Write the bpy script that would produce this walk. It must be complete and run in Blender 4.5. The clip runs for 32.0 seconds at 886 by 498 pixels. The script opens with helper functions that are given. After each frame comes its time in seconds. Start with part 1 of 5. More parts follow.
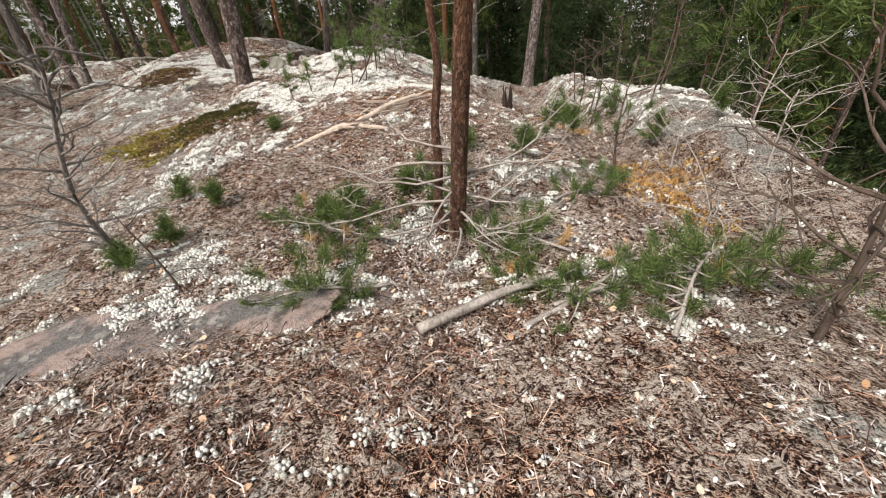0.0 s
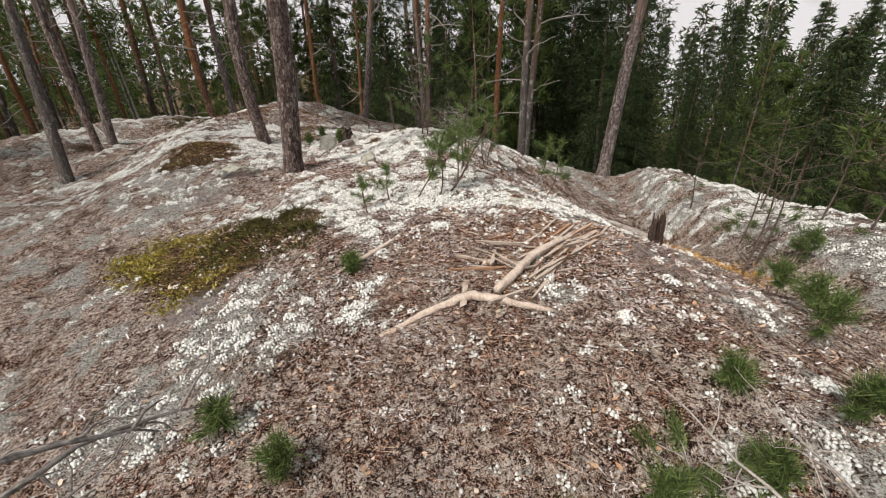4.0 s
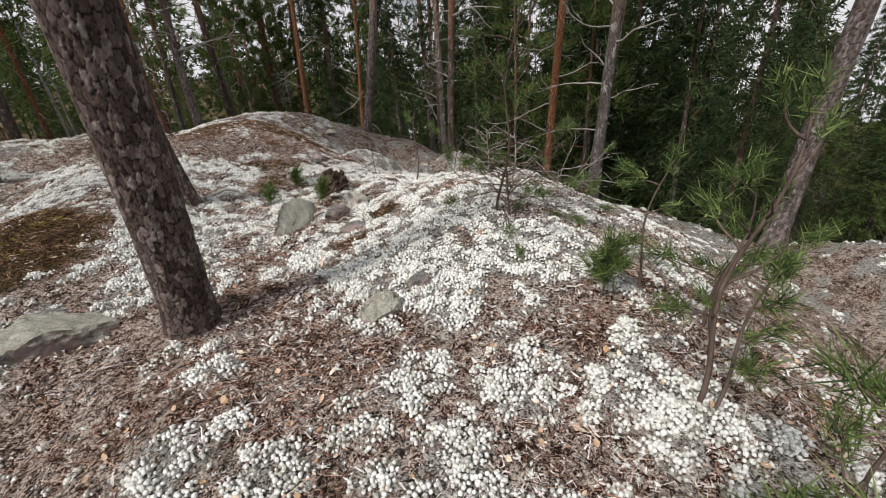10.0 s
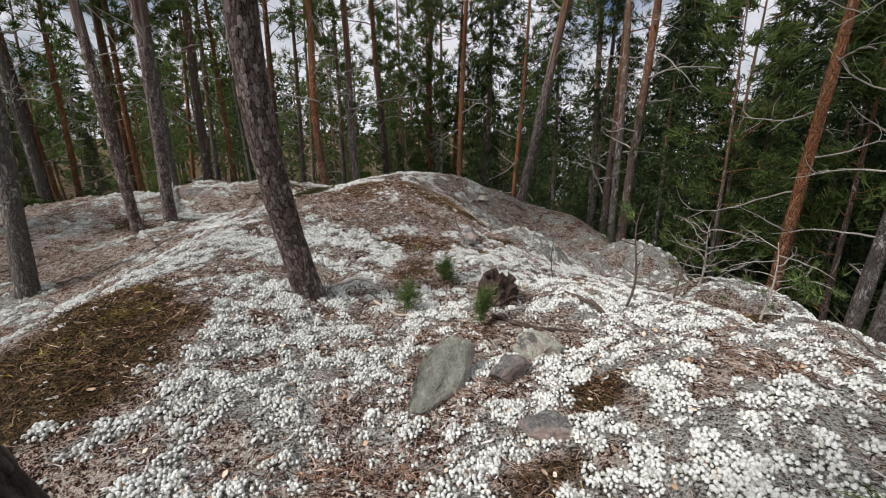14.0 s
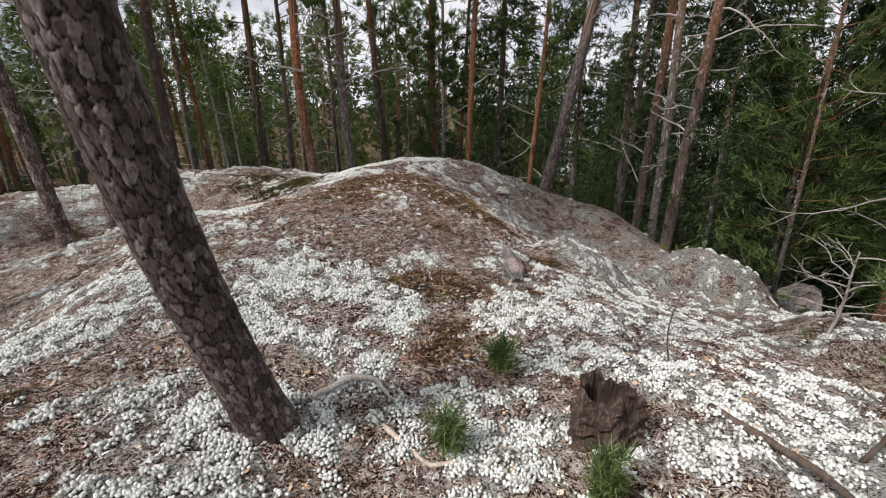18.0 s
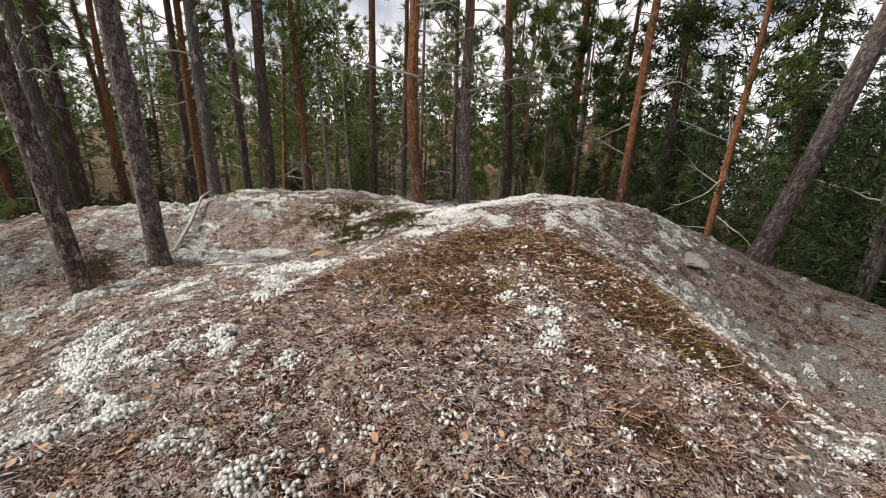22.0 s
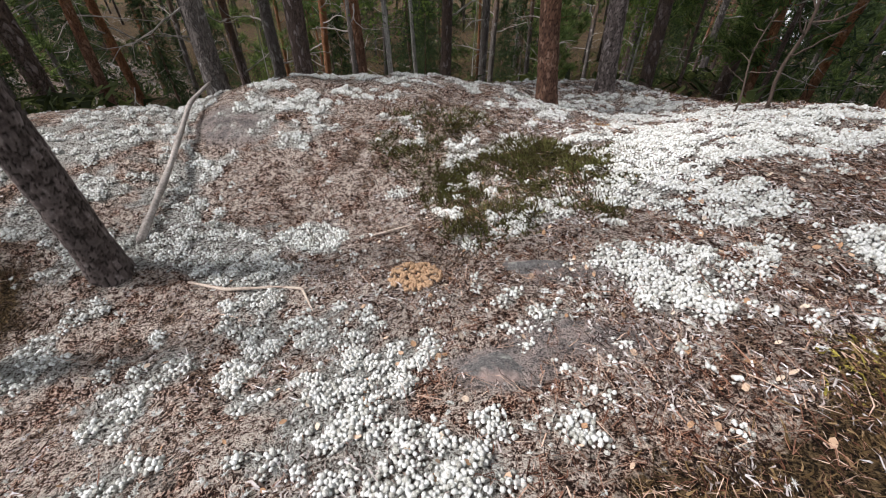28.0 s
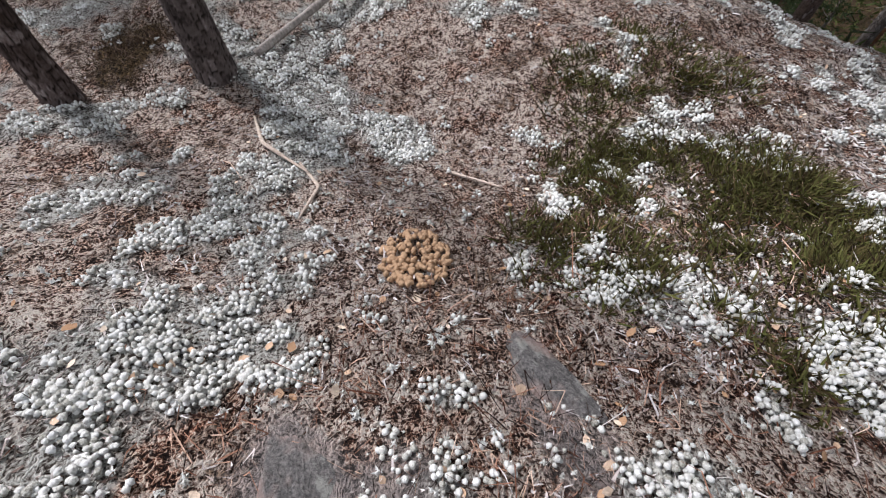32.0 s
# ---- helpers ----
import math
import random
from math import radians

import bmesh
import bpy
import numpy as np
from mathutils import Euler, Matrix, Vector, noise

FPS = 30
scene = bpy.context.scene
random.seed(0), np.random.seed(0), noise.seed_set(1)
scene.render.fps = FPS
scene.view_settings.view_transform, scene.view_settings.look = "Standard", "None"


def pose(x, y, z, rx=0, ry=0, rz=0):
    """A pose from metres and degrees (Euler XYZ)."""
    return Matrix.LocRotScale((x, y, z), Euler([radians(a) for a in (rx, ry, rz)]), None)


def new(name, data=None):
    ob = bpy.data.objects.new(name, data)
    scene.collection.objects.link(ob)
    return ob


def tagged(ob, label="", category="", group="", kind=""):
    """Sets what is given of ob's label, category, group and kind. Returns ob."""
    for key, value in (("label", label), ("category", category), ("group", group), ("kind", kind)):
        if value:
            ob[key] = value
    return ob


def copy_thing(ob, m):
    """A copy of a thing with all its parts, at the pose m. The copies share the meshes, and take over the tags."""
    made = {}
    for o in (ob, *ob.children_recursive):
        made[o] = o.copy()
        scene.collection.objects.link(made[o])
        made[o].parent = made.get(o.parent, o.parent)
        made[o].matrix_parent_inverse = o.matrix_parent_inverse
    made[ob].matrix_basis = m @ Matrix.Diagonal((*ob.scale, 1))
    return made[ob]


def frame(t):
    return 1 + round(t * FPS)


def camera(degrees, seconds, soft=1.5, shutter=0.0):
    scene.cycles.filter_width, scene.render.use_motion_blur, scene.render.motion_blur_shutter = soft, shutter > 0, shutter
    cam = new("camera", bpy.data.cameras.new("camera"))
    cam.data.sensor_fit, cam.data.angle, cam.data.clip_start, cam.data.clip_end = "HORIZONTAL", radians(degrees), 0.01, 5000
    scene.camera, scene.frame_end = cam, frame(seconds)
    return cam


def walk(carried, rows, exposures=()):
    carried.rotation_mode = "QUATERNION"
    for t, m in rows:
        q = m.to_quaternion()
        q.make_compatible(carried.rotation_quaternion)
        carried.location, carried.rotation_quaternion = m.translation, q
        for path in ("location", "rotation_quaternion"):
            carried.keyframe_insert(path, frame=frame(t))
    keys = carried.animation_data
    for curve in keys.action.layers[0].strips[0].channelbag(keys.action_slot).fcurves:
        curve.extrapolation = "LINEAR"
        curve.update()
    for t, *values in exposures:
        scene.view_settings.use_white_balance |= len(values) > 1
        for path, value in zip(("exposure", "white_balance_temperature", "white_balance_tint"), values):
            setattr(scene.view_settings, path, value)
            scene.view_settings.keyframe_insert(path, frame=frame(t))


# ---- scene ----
cam = camera(95.0, 32.0, 1.0)
# seconds, place in metres, Euler angles in degrees
ROWS = [
    (0.0, 0.269, -0.359, 1.053, 58.36, 4.95, 0.47),
    (0.5, 0.078, -0.112, 1.173, 61.19, 3.30, 5.08),
    (1.0, -0.237, 0.165, 1.250, 62.47, 1.82, 8.41),
    (1.5, -0.448, 0.425, 1.311, 63.41, 1.87, 9.02),
    (2.0, -0.563, 0.748, 1.405, 66.14, 1.61, 11.04),
    (2.5, -0.682, 0.960, 1.501, 66.92, 1.15, 10.51),
    (3.0, -0.875, 1.170, 1.541, 65.73, 0.98, 6.91),
    (3.5, -0.928, 1.348, 1.467, 65.71, 1.91, 5.14),
    (5.5, -0.975, 2.655, 1.413, 63.53, 3.70, -5.19),
    (6.0, -1.032, 3.104, 1.397, 63.78, 3.01, -2.92),
    (6.5, -1.128, 3.412, 1.422, 63.68, 2.61, 0.45),
    (7.0, -1.356, 3.706, 1.410, 62.98, 2.14, 2.66),
    (7.5, -1.483, 3.931, 1.407, 62.90, 2.08, 4.59),
    (8.0, -1.524, 4.364, 1.417, 63.36, 2.06, 6.97),
    (8.5, -1.585, 4.679, 1.418, 63.71, 2.07, 5.89),
    (9.0, -1.725, 5.035, 1.428, 64.85, 1.99, 2.99),
    (9.5, -1.838, 5.280, 1.427, 65.03, 2.56, 2.99),
    (10.0, -1.875, 5.655, 1.420, 65.24, 2.93, 2.58),
    (10.5, -1.937, 5.922, 1.475, 67.25, 2.61, 3.73),
    (11.0, -2.075, 6.095, 1.494, 70.24, 2.33, 5.32),
    (11.5, -2.227, 6.330, 1.475, 70.78, 2.23, 7.74),
    (12.0, -2.291, 6.618, 1.479, 72.76, 1.84, 11.44),
    (12.5, -2.300, 6.839, 1.528, 73.66, 1.63, 15.72),
    (13.0, -2.417, 6.998, 1.518, 74.01, 1.18, 17.81),
    (13.5, -2.637, 7.227, 1.460, 73.30, 0.79, 19.64),
    (14.0, -2.753, 7.372, 1.446, 73.76, 0.60, 21.76),
    (14.5, -2.815, 7.624, 1.469, 73.29, 0.35, 23.96),
    (15.0, -2.888, 7.780, 1.477, 73.07, 0.27, 25.19),
    (15.5, -3.019, 7.973, 1.445, 73.05, -0.01, 26.44),
    (17.5, -3.487, 8.611, 1.570, 70.06, 0.48, 26.04),
    (18.0, -3.694, 8.845, 1.537, 70.26, 0.72, 21.18),
    (18.5, -3.781, 9.077, 1.494, 71.41, 0.82, 19.36),
    (19.0, -3.903, 9.484, 1.454, 71.65, 0.90, 18.43),
    (19.5, -4.064, 9.720, 1.426, 72.14, 0.96, 16.51),
    (20.0, -4.216, 9.965, 1.388, 71.15, 1.06, 16.72),
    (20.5, -4.362, 10.350, 1.395, 69.73, 0.86, 19.36),
    (21.0, -4.535, 10.603, 1.428, 70.83, 0.39, 23.46),
    (21.5, -4.827, 10.920, 1.468, 71.71, -0.12, 28.64),
    (22.0, -5.126, 11.117, 1.498, 72.54, -0.68, 37.66),
    (22.5, -5.468, 11.373, 1.514, 71.96, -1.24, 45.59),
    (23.0, -5.847, 11.507, 1.490, 70.87, -2.05, 49.75),
    (23.5, -6.186, 11.543, 1.541, 69.85, -2.38, 51.64),
    (24.0, -6.420, 11.602, 1.570, 69.97, -2.40, 52.83),
    (24.5, -6.656, 11.813, 1.582, 69.32, -1.15, 52.41),
    (26.5, -7.556, 12.317, 1.558, 57.39, -0.79, 46.89),
    (27.0, -7.690, 12.452, 1.567, 56.19, -0.54, 43.76),
    (27.5, -7.800, 12.657, 1.568, 53.80, 0.23, 42.04),
    (28.0, -7.840, 12.845, 1.538, 51.85, 0.48, 44.29),
    (28.5, -7.812, 13.102, 1.479, 48.70, 0.71, 47.91),
    (29.0, -7.823, 13.280, 1.448, 46.19, 0.57, 51.68),
    (29.5, -7.903, 13.422, 1.395, 44.61, 0.01, 57.51),
    (30.0, -7.958, 13.584, 1.400, 44.34, -0.87, 65.26),
    (30.5, -7.974, 13.745, 1.359, 43.14, -1.68, 72.06),
    (31.0, -8.075, 13.827, 1.302, 40.58, -2.47, 76.82),
    (31.5, -8.164, 13.878, 1.258, 39.58, -3.13, 82.74),
    (32.0, -8.252, 14.014, 1.222, 38.09, -3.43, 87.73),
]
walk(cam, [(t, pose(x, y, z, rx, ry, rz)) for t, x, y, z, rx, ry, rz in ROWS],
     [(0.0, 0.0, 6840, 14), (2.0, -0.08, 6790, 14), (6.0, -0.38, 6740, 15), (9.0, -0.32, 6690, 15), (11.0, -0.32, 6340, 13), (15.0, -0.28, 6340, 13), (19.0, -0.02, 6340, 14), (22.0, 0.12, 6690, 15), (24.0, 0.20, 6690, 16), (27.0, 0.08, 6440, 16), (28.0, 0.10, 6240, 16), (30.0, 0.08, 6040, 18), (32.0, 0.08, 6040, 18)])

# ---------------------------------------------------------------- light
world = bpy.data.worlds.new("sky")
world.use_nodes = True
scene.world = world
wn = world.node_tree.nodes
sky = wn.new("ShaderNodeTexSky")
sky.sky_type, sky.sun_disc = "NISHITA", False
sky.sun_elevation, sky.sun_rotation = radians(48), radians(215)
sky.air_density, sky.dust_density, sky.ozone_density = 1.0, 2.0, 1.0
# bright broken cloud with blue between
cloud = wn.new("ShaderNodeTexNoise")
cloud.inputs["Scale"].default_value, cloud.inputs["Detail"].default_value = 2.6, 6.0
gaps = wn.new("ShaderNodeValToRGB")
gaps.color_ramp.elements[0].position, gaps.color_ramp.elements[1].position = 0.34, 0.48
cover = wn.new("ShaderNodeMix")
cover.data_type = "RGBA"
cover.inputs[7].default_value = (10.5, 10.6, 10.8, 1)
wl = world.node_tree.links
wl.new(wn.new("ShaderNodeTexCoord").outputs["Generated"], cloud.inputs["Vector"])
wl.new(cloud.outputs["Fac"], gaps.inputs[0])
wl.new(gaps.outputs[0], cover.inputs[0])
wl.new(sky.outputs[0], cover.inputs[6])
wl.new(cover.outputs[2], wn["Background"].inputs[0])
wn["Background"].inputs[1].default_value = 0.09

sun_data = bpy.data.lights.new("sun", "SUN")
sun_data.energy, sun_data.angle, sun_data.color = 5.0, radians(10), (1.0, 0.95, 0.88)
sun = new("sun", sun_data)
sun.matrix_world = pose(0, 0, 30, 42, 0, -35)
scene.view_settings.exposure = 0.35

# ---------------------------------------------------------------- materials
def material(name, rough=0.9, spec=0.3):
    m = bpy.data.materials.new(name)
    m.use_nodes = True
    b = m.node_tree.nodes["Principled BSDF"]
    b.inputs["Roughness"].default_value = rough
    b.inputs["Specular IOR Level"].default_value = spec
    return m, m.node_tree.nodes, m.node_tree.links, b


def node(nodes, kind, **values):
    n = nodes.new(kind)
    for key, value in values.items():
        n.inputs[key.replace("_", " ")].default_value = value
    return n


def noise_tex(nodes, links, coord, scale, detail=6.0, rough=0.6):
    n = node(nodes, "ShaderNodeTexNoise", Scale=scale, Detail=detail, Roughness=rough)
    links.new(coord, n.inputs["Vector"])
    return n.outputs["Fac"]


def ramp(nodes, links, fac, stops):
    r = nodes.new("ShaderNodeValToRGB")
    while len(r.color_ramp.elements) < len(stops):
        r.color_ramp.elements.new(0.5)
    for e, (at, colour) in zip(r.color_ramp.elements, stops):
        e.position, e.color = at, (*colour, 1)
    links.new(fac, r.inputs[0])
    return r.outputs[0]


def mixed(nodes, links, fac, a, b):
    m = nodes.new("ShaderNodeMix")
    m.data_type = "RGBA"
    for socket, value in ((m.inputs[0], fac), (m.inputs[6], a), (m.inputs[7], b)):
        if isinstance(value, (int, float)):
            socket.default_value = value
        elif isinstance(value, tuple):
            socket.default_value = (*value, 1)
        else:
            links.new(value, socket)
    return m.outputs[2]


def bumped(nodes, links, bsdf, height, strength, distance):
    b = node(nodes, "ShaderNodeBump", Strength=strength, Distance=distance)
    links.new(height, b.inputs["Height"])
    links.new(b.outputs[0], bsdf.inputs["Normal"])


def maths(nodes, links, op, a, b):
    m = nodes.new("ShaderNodeMath")
    m.operation = op
    for socket, value in zip(m.inputs, (a, b)):
        if isinstance(value, (int, float)):
            socket.default_value = value
        else:
            links.new(value, socket)
    return m.outputs[0]


def ground_material():
    m, n, l, b = material("forest_ground", 0.95, 0.15)
    co = n.new("ShaderNodeNewGeometry").outputs["Position"]
    cover = n.new("ShaderNodeVertexColor")
    cover.layer_name = "cover"
    split = n.new("ShaderNodeSeparateColor")
    l.new(cover.outputs["Color"], split.inputs[0])
    fine, mid, big = noise_tex(n, l, co, 75, 10, 0.85), noise_tex(n, l, co, 11, 6, 0.65), noise_tex(n, l, co, 1.4, 4)
    vor = node(n, "ShaderNodeTexVoronoi", Scale=75.0, Randomness=1.0)
    l.new(co, vor.inputs["Vector"])
    warp = node(n, "ShaderNodeTexNoise", Scale=110.0, Detail=4.0, Roughness=0.7)
    l.new(co, warp.inputs["Vector"])
    bent = n.new("ShaderNodeVectorMath")
    bent.operation = "MULTIPLY_ADD"
    bent.inputs[1].default_value = (0.017, 0.017, 0.017)
    l.new(warp.outputs["Color"], bent.inputs[0]), l.new(co, bent.inputs[2])

    def flakes(scale):
        chip = node(n, "ShaderNodeTexVoronoi", Scale=scale, Randomness=1.0)
        l.new(bent.outputs[0], chip.inputs["Vector"])
        chips = n.new("ShaderNodeSeparateColor")
        l.new(chip.outputs["Color"], chips.inputs[0])
        return chips.outputs[0]

    def strands(scale, thin):
        """Thin winding lines, light on dark, like matted twigs and needles."""
        line = node(n, "ShaderNodeTexNoise", Scale=scale, Detail=1.5, Roughness=0.5, Distortion=1.2)
        l.new(co, line.inputs["Vector"])
        off = maths(n, l, "ABSOLUTE", maths(n, l, "SUBTRACT", line.outputs["Fac"], 0.5), 0.0)
        return maths(n, l, "MAXIMUM", maths(n, l, "SUBTRACT", 1.0, maths(n, l, "MULTIPLY", off, thin)), 0.0)

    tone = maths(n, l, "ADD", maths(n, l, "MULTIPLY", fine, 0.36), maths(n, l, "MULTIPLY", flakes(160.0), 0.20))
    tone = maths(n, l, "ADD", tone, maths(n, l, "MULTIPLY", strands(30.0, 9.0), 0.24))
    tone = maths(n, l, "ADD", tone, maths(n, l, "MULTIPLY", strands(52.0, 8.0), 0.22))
    # near-black low stops paint the shade in gaps between twigs and needles
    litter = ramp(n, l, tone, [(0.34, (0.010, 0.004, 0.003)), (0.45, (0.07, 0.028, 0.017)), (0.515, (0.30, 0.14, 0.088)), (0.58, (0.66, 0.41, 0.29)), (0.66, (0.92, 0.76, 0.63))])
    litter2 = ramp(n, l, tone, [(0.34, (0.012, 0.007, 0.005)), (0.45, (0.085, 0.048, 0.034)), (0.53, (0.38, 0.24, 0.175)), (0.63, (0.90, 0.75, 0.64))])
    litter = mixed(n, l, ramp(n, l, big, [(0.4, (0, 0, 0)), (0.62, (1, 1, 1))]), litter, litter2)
    # light cell centres, dark edges: the shading of round cushions painted as colour
    puff = maths(n, l, "SUBTRACT", 1.0, maths(n, l, "MULTIPLY", vor.outputs["Distance"], 0.9))
    puff = maths(n, l, "ADD", maths(n, l, "MULTIPLY", puff, 0.35), maths(n, l, "MULTIPLY", tone, 0.7))
    lichen = ramp(n, l, puff, [(0.38, (0.07, 0.055, 0.045)), (0.48, (0.42, 0.40, 0.36)), (0.58, (0.66, 0.66, 0.61)), (0.70, (0.78, 0.79, 0.75))])
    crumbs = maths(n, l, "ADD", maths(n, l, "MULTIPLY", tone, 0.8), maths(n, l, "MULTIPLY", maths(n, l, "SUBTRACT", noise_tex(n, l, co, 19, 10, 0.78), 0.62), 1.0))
    # darkest stop again puts gap shade into the colour
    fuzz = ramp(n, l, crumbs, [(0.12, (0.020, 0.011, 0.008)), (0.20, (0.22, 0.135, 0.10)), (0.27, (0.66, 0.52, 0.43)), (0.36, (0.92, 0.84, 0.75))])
    where = maths(n, l, "ADD", maths(n, l, "MULTIPLY", mid, 0.65), maths(n, l, "MULTIPLY", noise_tex(n, l, co, 3.6, 4), 0.5))
    litter = mixed(n, l, ramp(n, l, where, [(0.515, (0, 0, 0)), (0.565, (1, 1, 1))]), litter, fuzz)
    moss = ramp(n, l, tone, [(0.32, (0.010, 0.007, 0.004)), (0.46, (0.07, 0.046, 0.020)), (0.62, (0.24, 0.165, 0.085))])
    humus = maths(n, l, "ADD", maths(n, l, "MULTIPLY", noise_tex(n, l, co, 5.5, 8, 0.7), 0.75), maths(n, l, "MULTIPLY", noise_tex(n, l, co, 0.9, 3), 0.25))
    dark = ramp(n, l, tone, [(0.36, (0.008, 0.004, 0.003)), (0.5, (0.075, 0.036, 0.020)), (0.64, (0.36, 0.22, 0.13))])
    litter = mixed(n, l, ramp(n, l, humus, [(0.525, (0, 0, 0)), (0.58, (0.85, 0.85, 0.85))]), litter, dark)
    rock = ramp(n, l, mid, [(0.36, (0.12, 0.115, 0.12)), (0.46, (0.30, 0.27, 0.26)), (0.58, (0.56, 0.46, 0.42))])
    rock = mixed(n, l, ramp(n, l, fine, [(0.42, (0, 0, 0)), (0.62, (0.7, 0.7, 0.7))]), rock, (0.60, 0.53, 0.49))
    rock = mixed(n, l, ramp(n, l, tone, [(0.3, (0.8, 0.8, 0.8)), (0.42, (0, 0, 0))]), rock, (0.06, 0.055, 0.05))

    def edge(channel, width=0.16):
        broken = maths(n, l, "ADD", channel, maths(n, l, "MULTIPLY", maths(n, l, "SUBTRACT", mid, 0.5), 0.9))
        return ramp(n, l, broken, [(0.5 - width, (0, 0, 0)), (0.5 + width, (1, 1, 1))])

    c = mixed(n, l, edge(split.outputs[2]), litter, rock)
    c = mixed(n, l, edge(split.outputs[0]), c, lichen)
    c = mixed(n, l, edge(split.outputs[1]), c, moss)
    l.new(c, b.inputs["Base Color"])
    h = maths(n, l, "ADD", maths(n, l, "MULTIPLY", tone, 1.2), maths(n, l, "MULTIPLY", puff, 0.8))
    bumped(n, l, b, h, 1.0, 0.04)
    return m


def stuff_material(name, stops, rough=0.95, scale=70.0, mottled=0.5, spec=0.15, through_light=0.0):
    """Small loose pieces: each takes one colour of the ramp, mottled by a fine grain."""
    m, n, l, b = material(name, rough, spec)
    geo = n.new("ShaderNodeNewGeometry")
    grain = noise_tex(n, l, geo.outputs["Position"], scale, 5, 0.7)
    mix = maths(n, l, "ADD", maths(n, l, "MULTIPLY", geo.outputs["Random Per Island"], 1 - mottled), maths(n, l, "MULTIPLY", grain, mottled))
    l.new(ramp(n, l, mix, stops), b.inputs["Base Color"])
    bumped(n, l, b, grain, 0.7, 0.012)
    if through_light:
        b.inputs["Subsurface Weight"].default_value = 0.0
        t = n.new("ShaderNodeBsdfTranslucent")
        l.new(ramp(n, l, mix, stops), t.inputs[0])
        s = n.new("ShaderNodeMixShader")
        s.inputs[0].default_value = through_light
        l.new(b.outputs[0], s.inputs[1]), l.new(t.outputs[0], s.inputs[2])
        l.new(s.outputs[0], n["Material Output"].inputs[0])
    return m


def bark_material(name, low, high, flake, turn_at, turn_over):
    """Pine bark: dark fissures between plates, pale flaked patches, and the upper stem's own colour above turn_at metres."""
    m, n, l, b = material(name, 0.92, 0.2)
    tex = n.new("ShaderNodeTexCoord").outputs["Object"]
    stretch = n.new("ShaderNodeMapping")
    stretch.inputs["Scale"].default_value = (1, 1, 0.45)
    l.new(tex, stretch.inputs["Vector"])
    co = stretch.outputs[0]
    wob = node(n, "ShaderNodeTexNoise", Scale=9.0, Detail=4.0)
    l.new(co, wob.inputs["Vector"])
    bent = n.new("ShaderNodeMix")
    bent.data_type = "VECTOR"
    bent.inputs[0].default_value = 0.2
    l.new(co, bent.inputs[4]), l.new(wob.outputs["Color"], bent.inputs[5])
    plates = node(n, "ShaderNodeTexVoronoi", Scale=27.0)
    plates.feature = "DISTANCE_TO_EDGE"
    l.new(bent.outputs[1], plates.inputs["Vector"])
    cells = node(n, "ShaderNodeTexVoronoi", Scale=27.0)
    l.new(bent.outputs[1], cells.inputs["Vector"])
    grain = noise_tex(n, l, tex, 60, 8, 0.75)
    big = noise_tex(n, l, co, 5, 4)
    dark = tuple(v * 0.22 for v in low)
    face = ramp(n, l, grain, [(0.3, tuple(v * 0.55 for v in low)), (0.55, low), (0.75, tuple(min(1, v * 1.6) for v in low))])
    upper = ramp(n, l, grain, [(0.3, tuple(v * 0.5 for v in high)), (0.55, high), (0.75, tuple(min(1, v * 1.5) for v in high))])
    sep = n.new("ShaderNodeSeparateXYZ")
    l.new(tex, sep.inputs[0])
    up = maths(n, l, "ADD", sep.outputs[2], maths(n, l, "MULTIPLY", maths(n, l, "SUBTRACT", big, 0.5), 2.0))
    rise = n.new("ShaderNodeMapRange")
    rise.inputs[1].default_value, rise.inputs[2].default_value = turn_at, turn_at + turn_over
    l.new(up, rise.inputs[0])
    c = mixed(n, l, rise.outputs[0], face, upper)
    spots = ramp(n, l, cells.outputs["Color"], [(0.58, (0, 0, 0)), (0.72, (0.85, 0.85, 0.85))])
    spots = mixed(n, l, ramp(n, l, big, [(0.44, (0, 0, 0)), (0.6, (1, 1, 1))]), (0, 0, 0), spots)
    c = mixed(n, l, spots, c, flake)
    gap = ramp(n, l, plates.outputs["Distance"], [(0.0, (0, 0, 0)), (0.055, (1, 1, 1))])
    c = mixed(n, l, gap, dark, c)
    l.new(c, b.inputs["Base Color"])
    h = maths(n, l, "ADD", ramp(n, l, plates.outputs["Distance"], [(0.0, (0, 0, 0)), (0.2, (1, 1, 1))]), maths(n, l, "MULTIPLY", grain, 0.35))
    bumped(n, l, b, h, 1.0, 0.022)
    return m


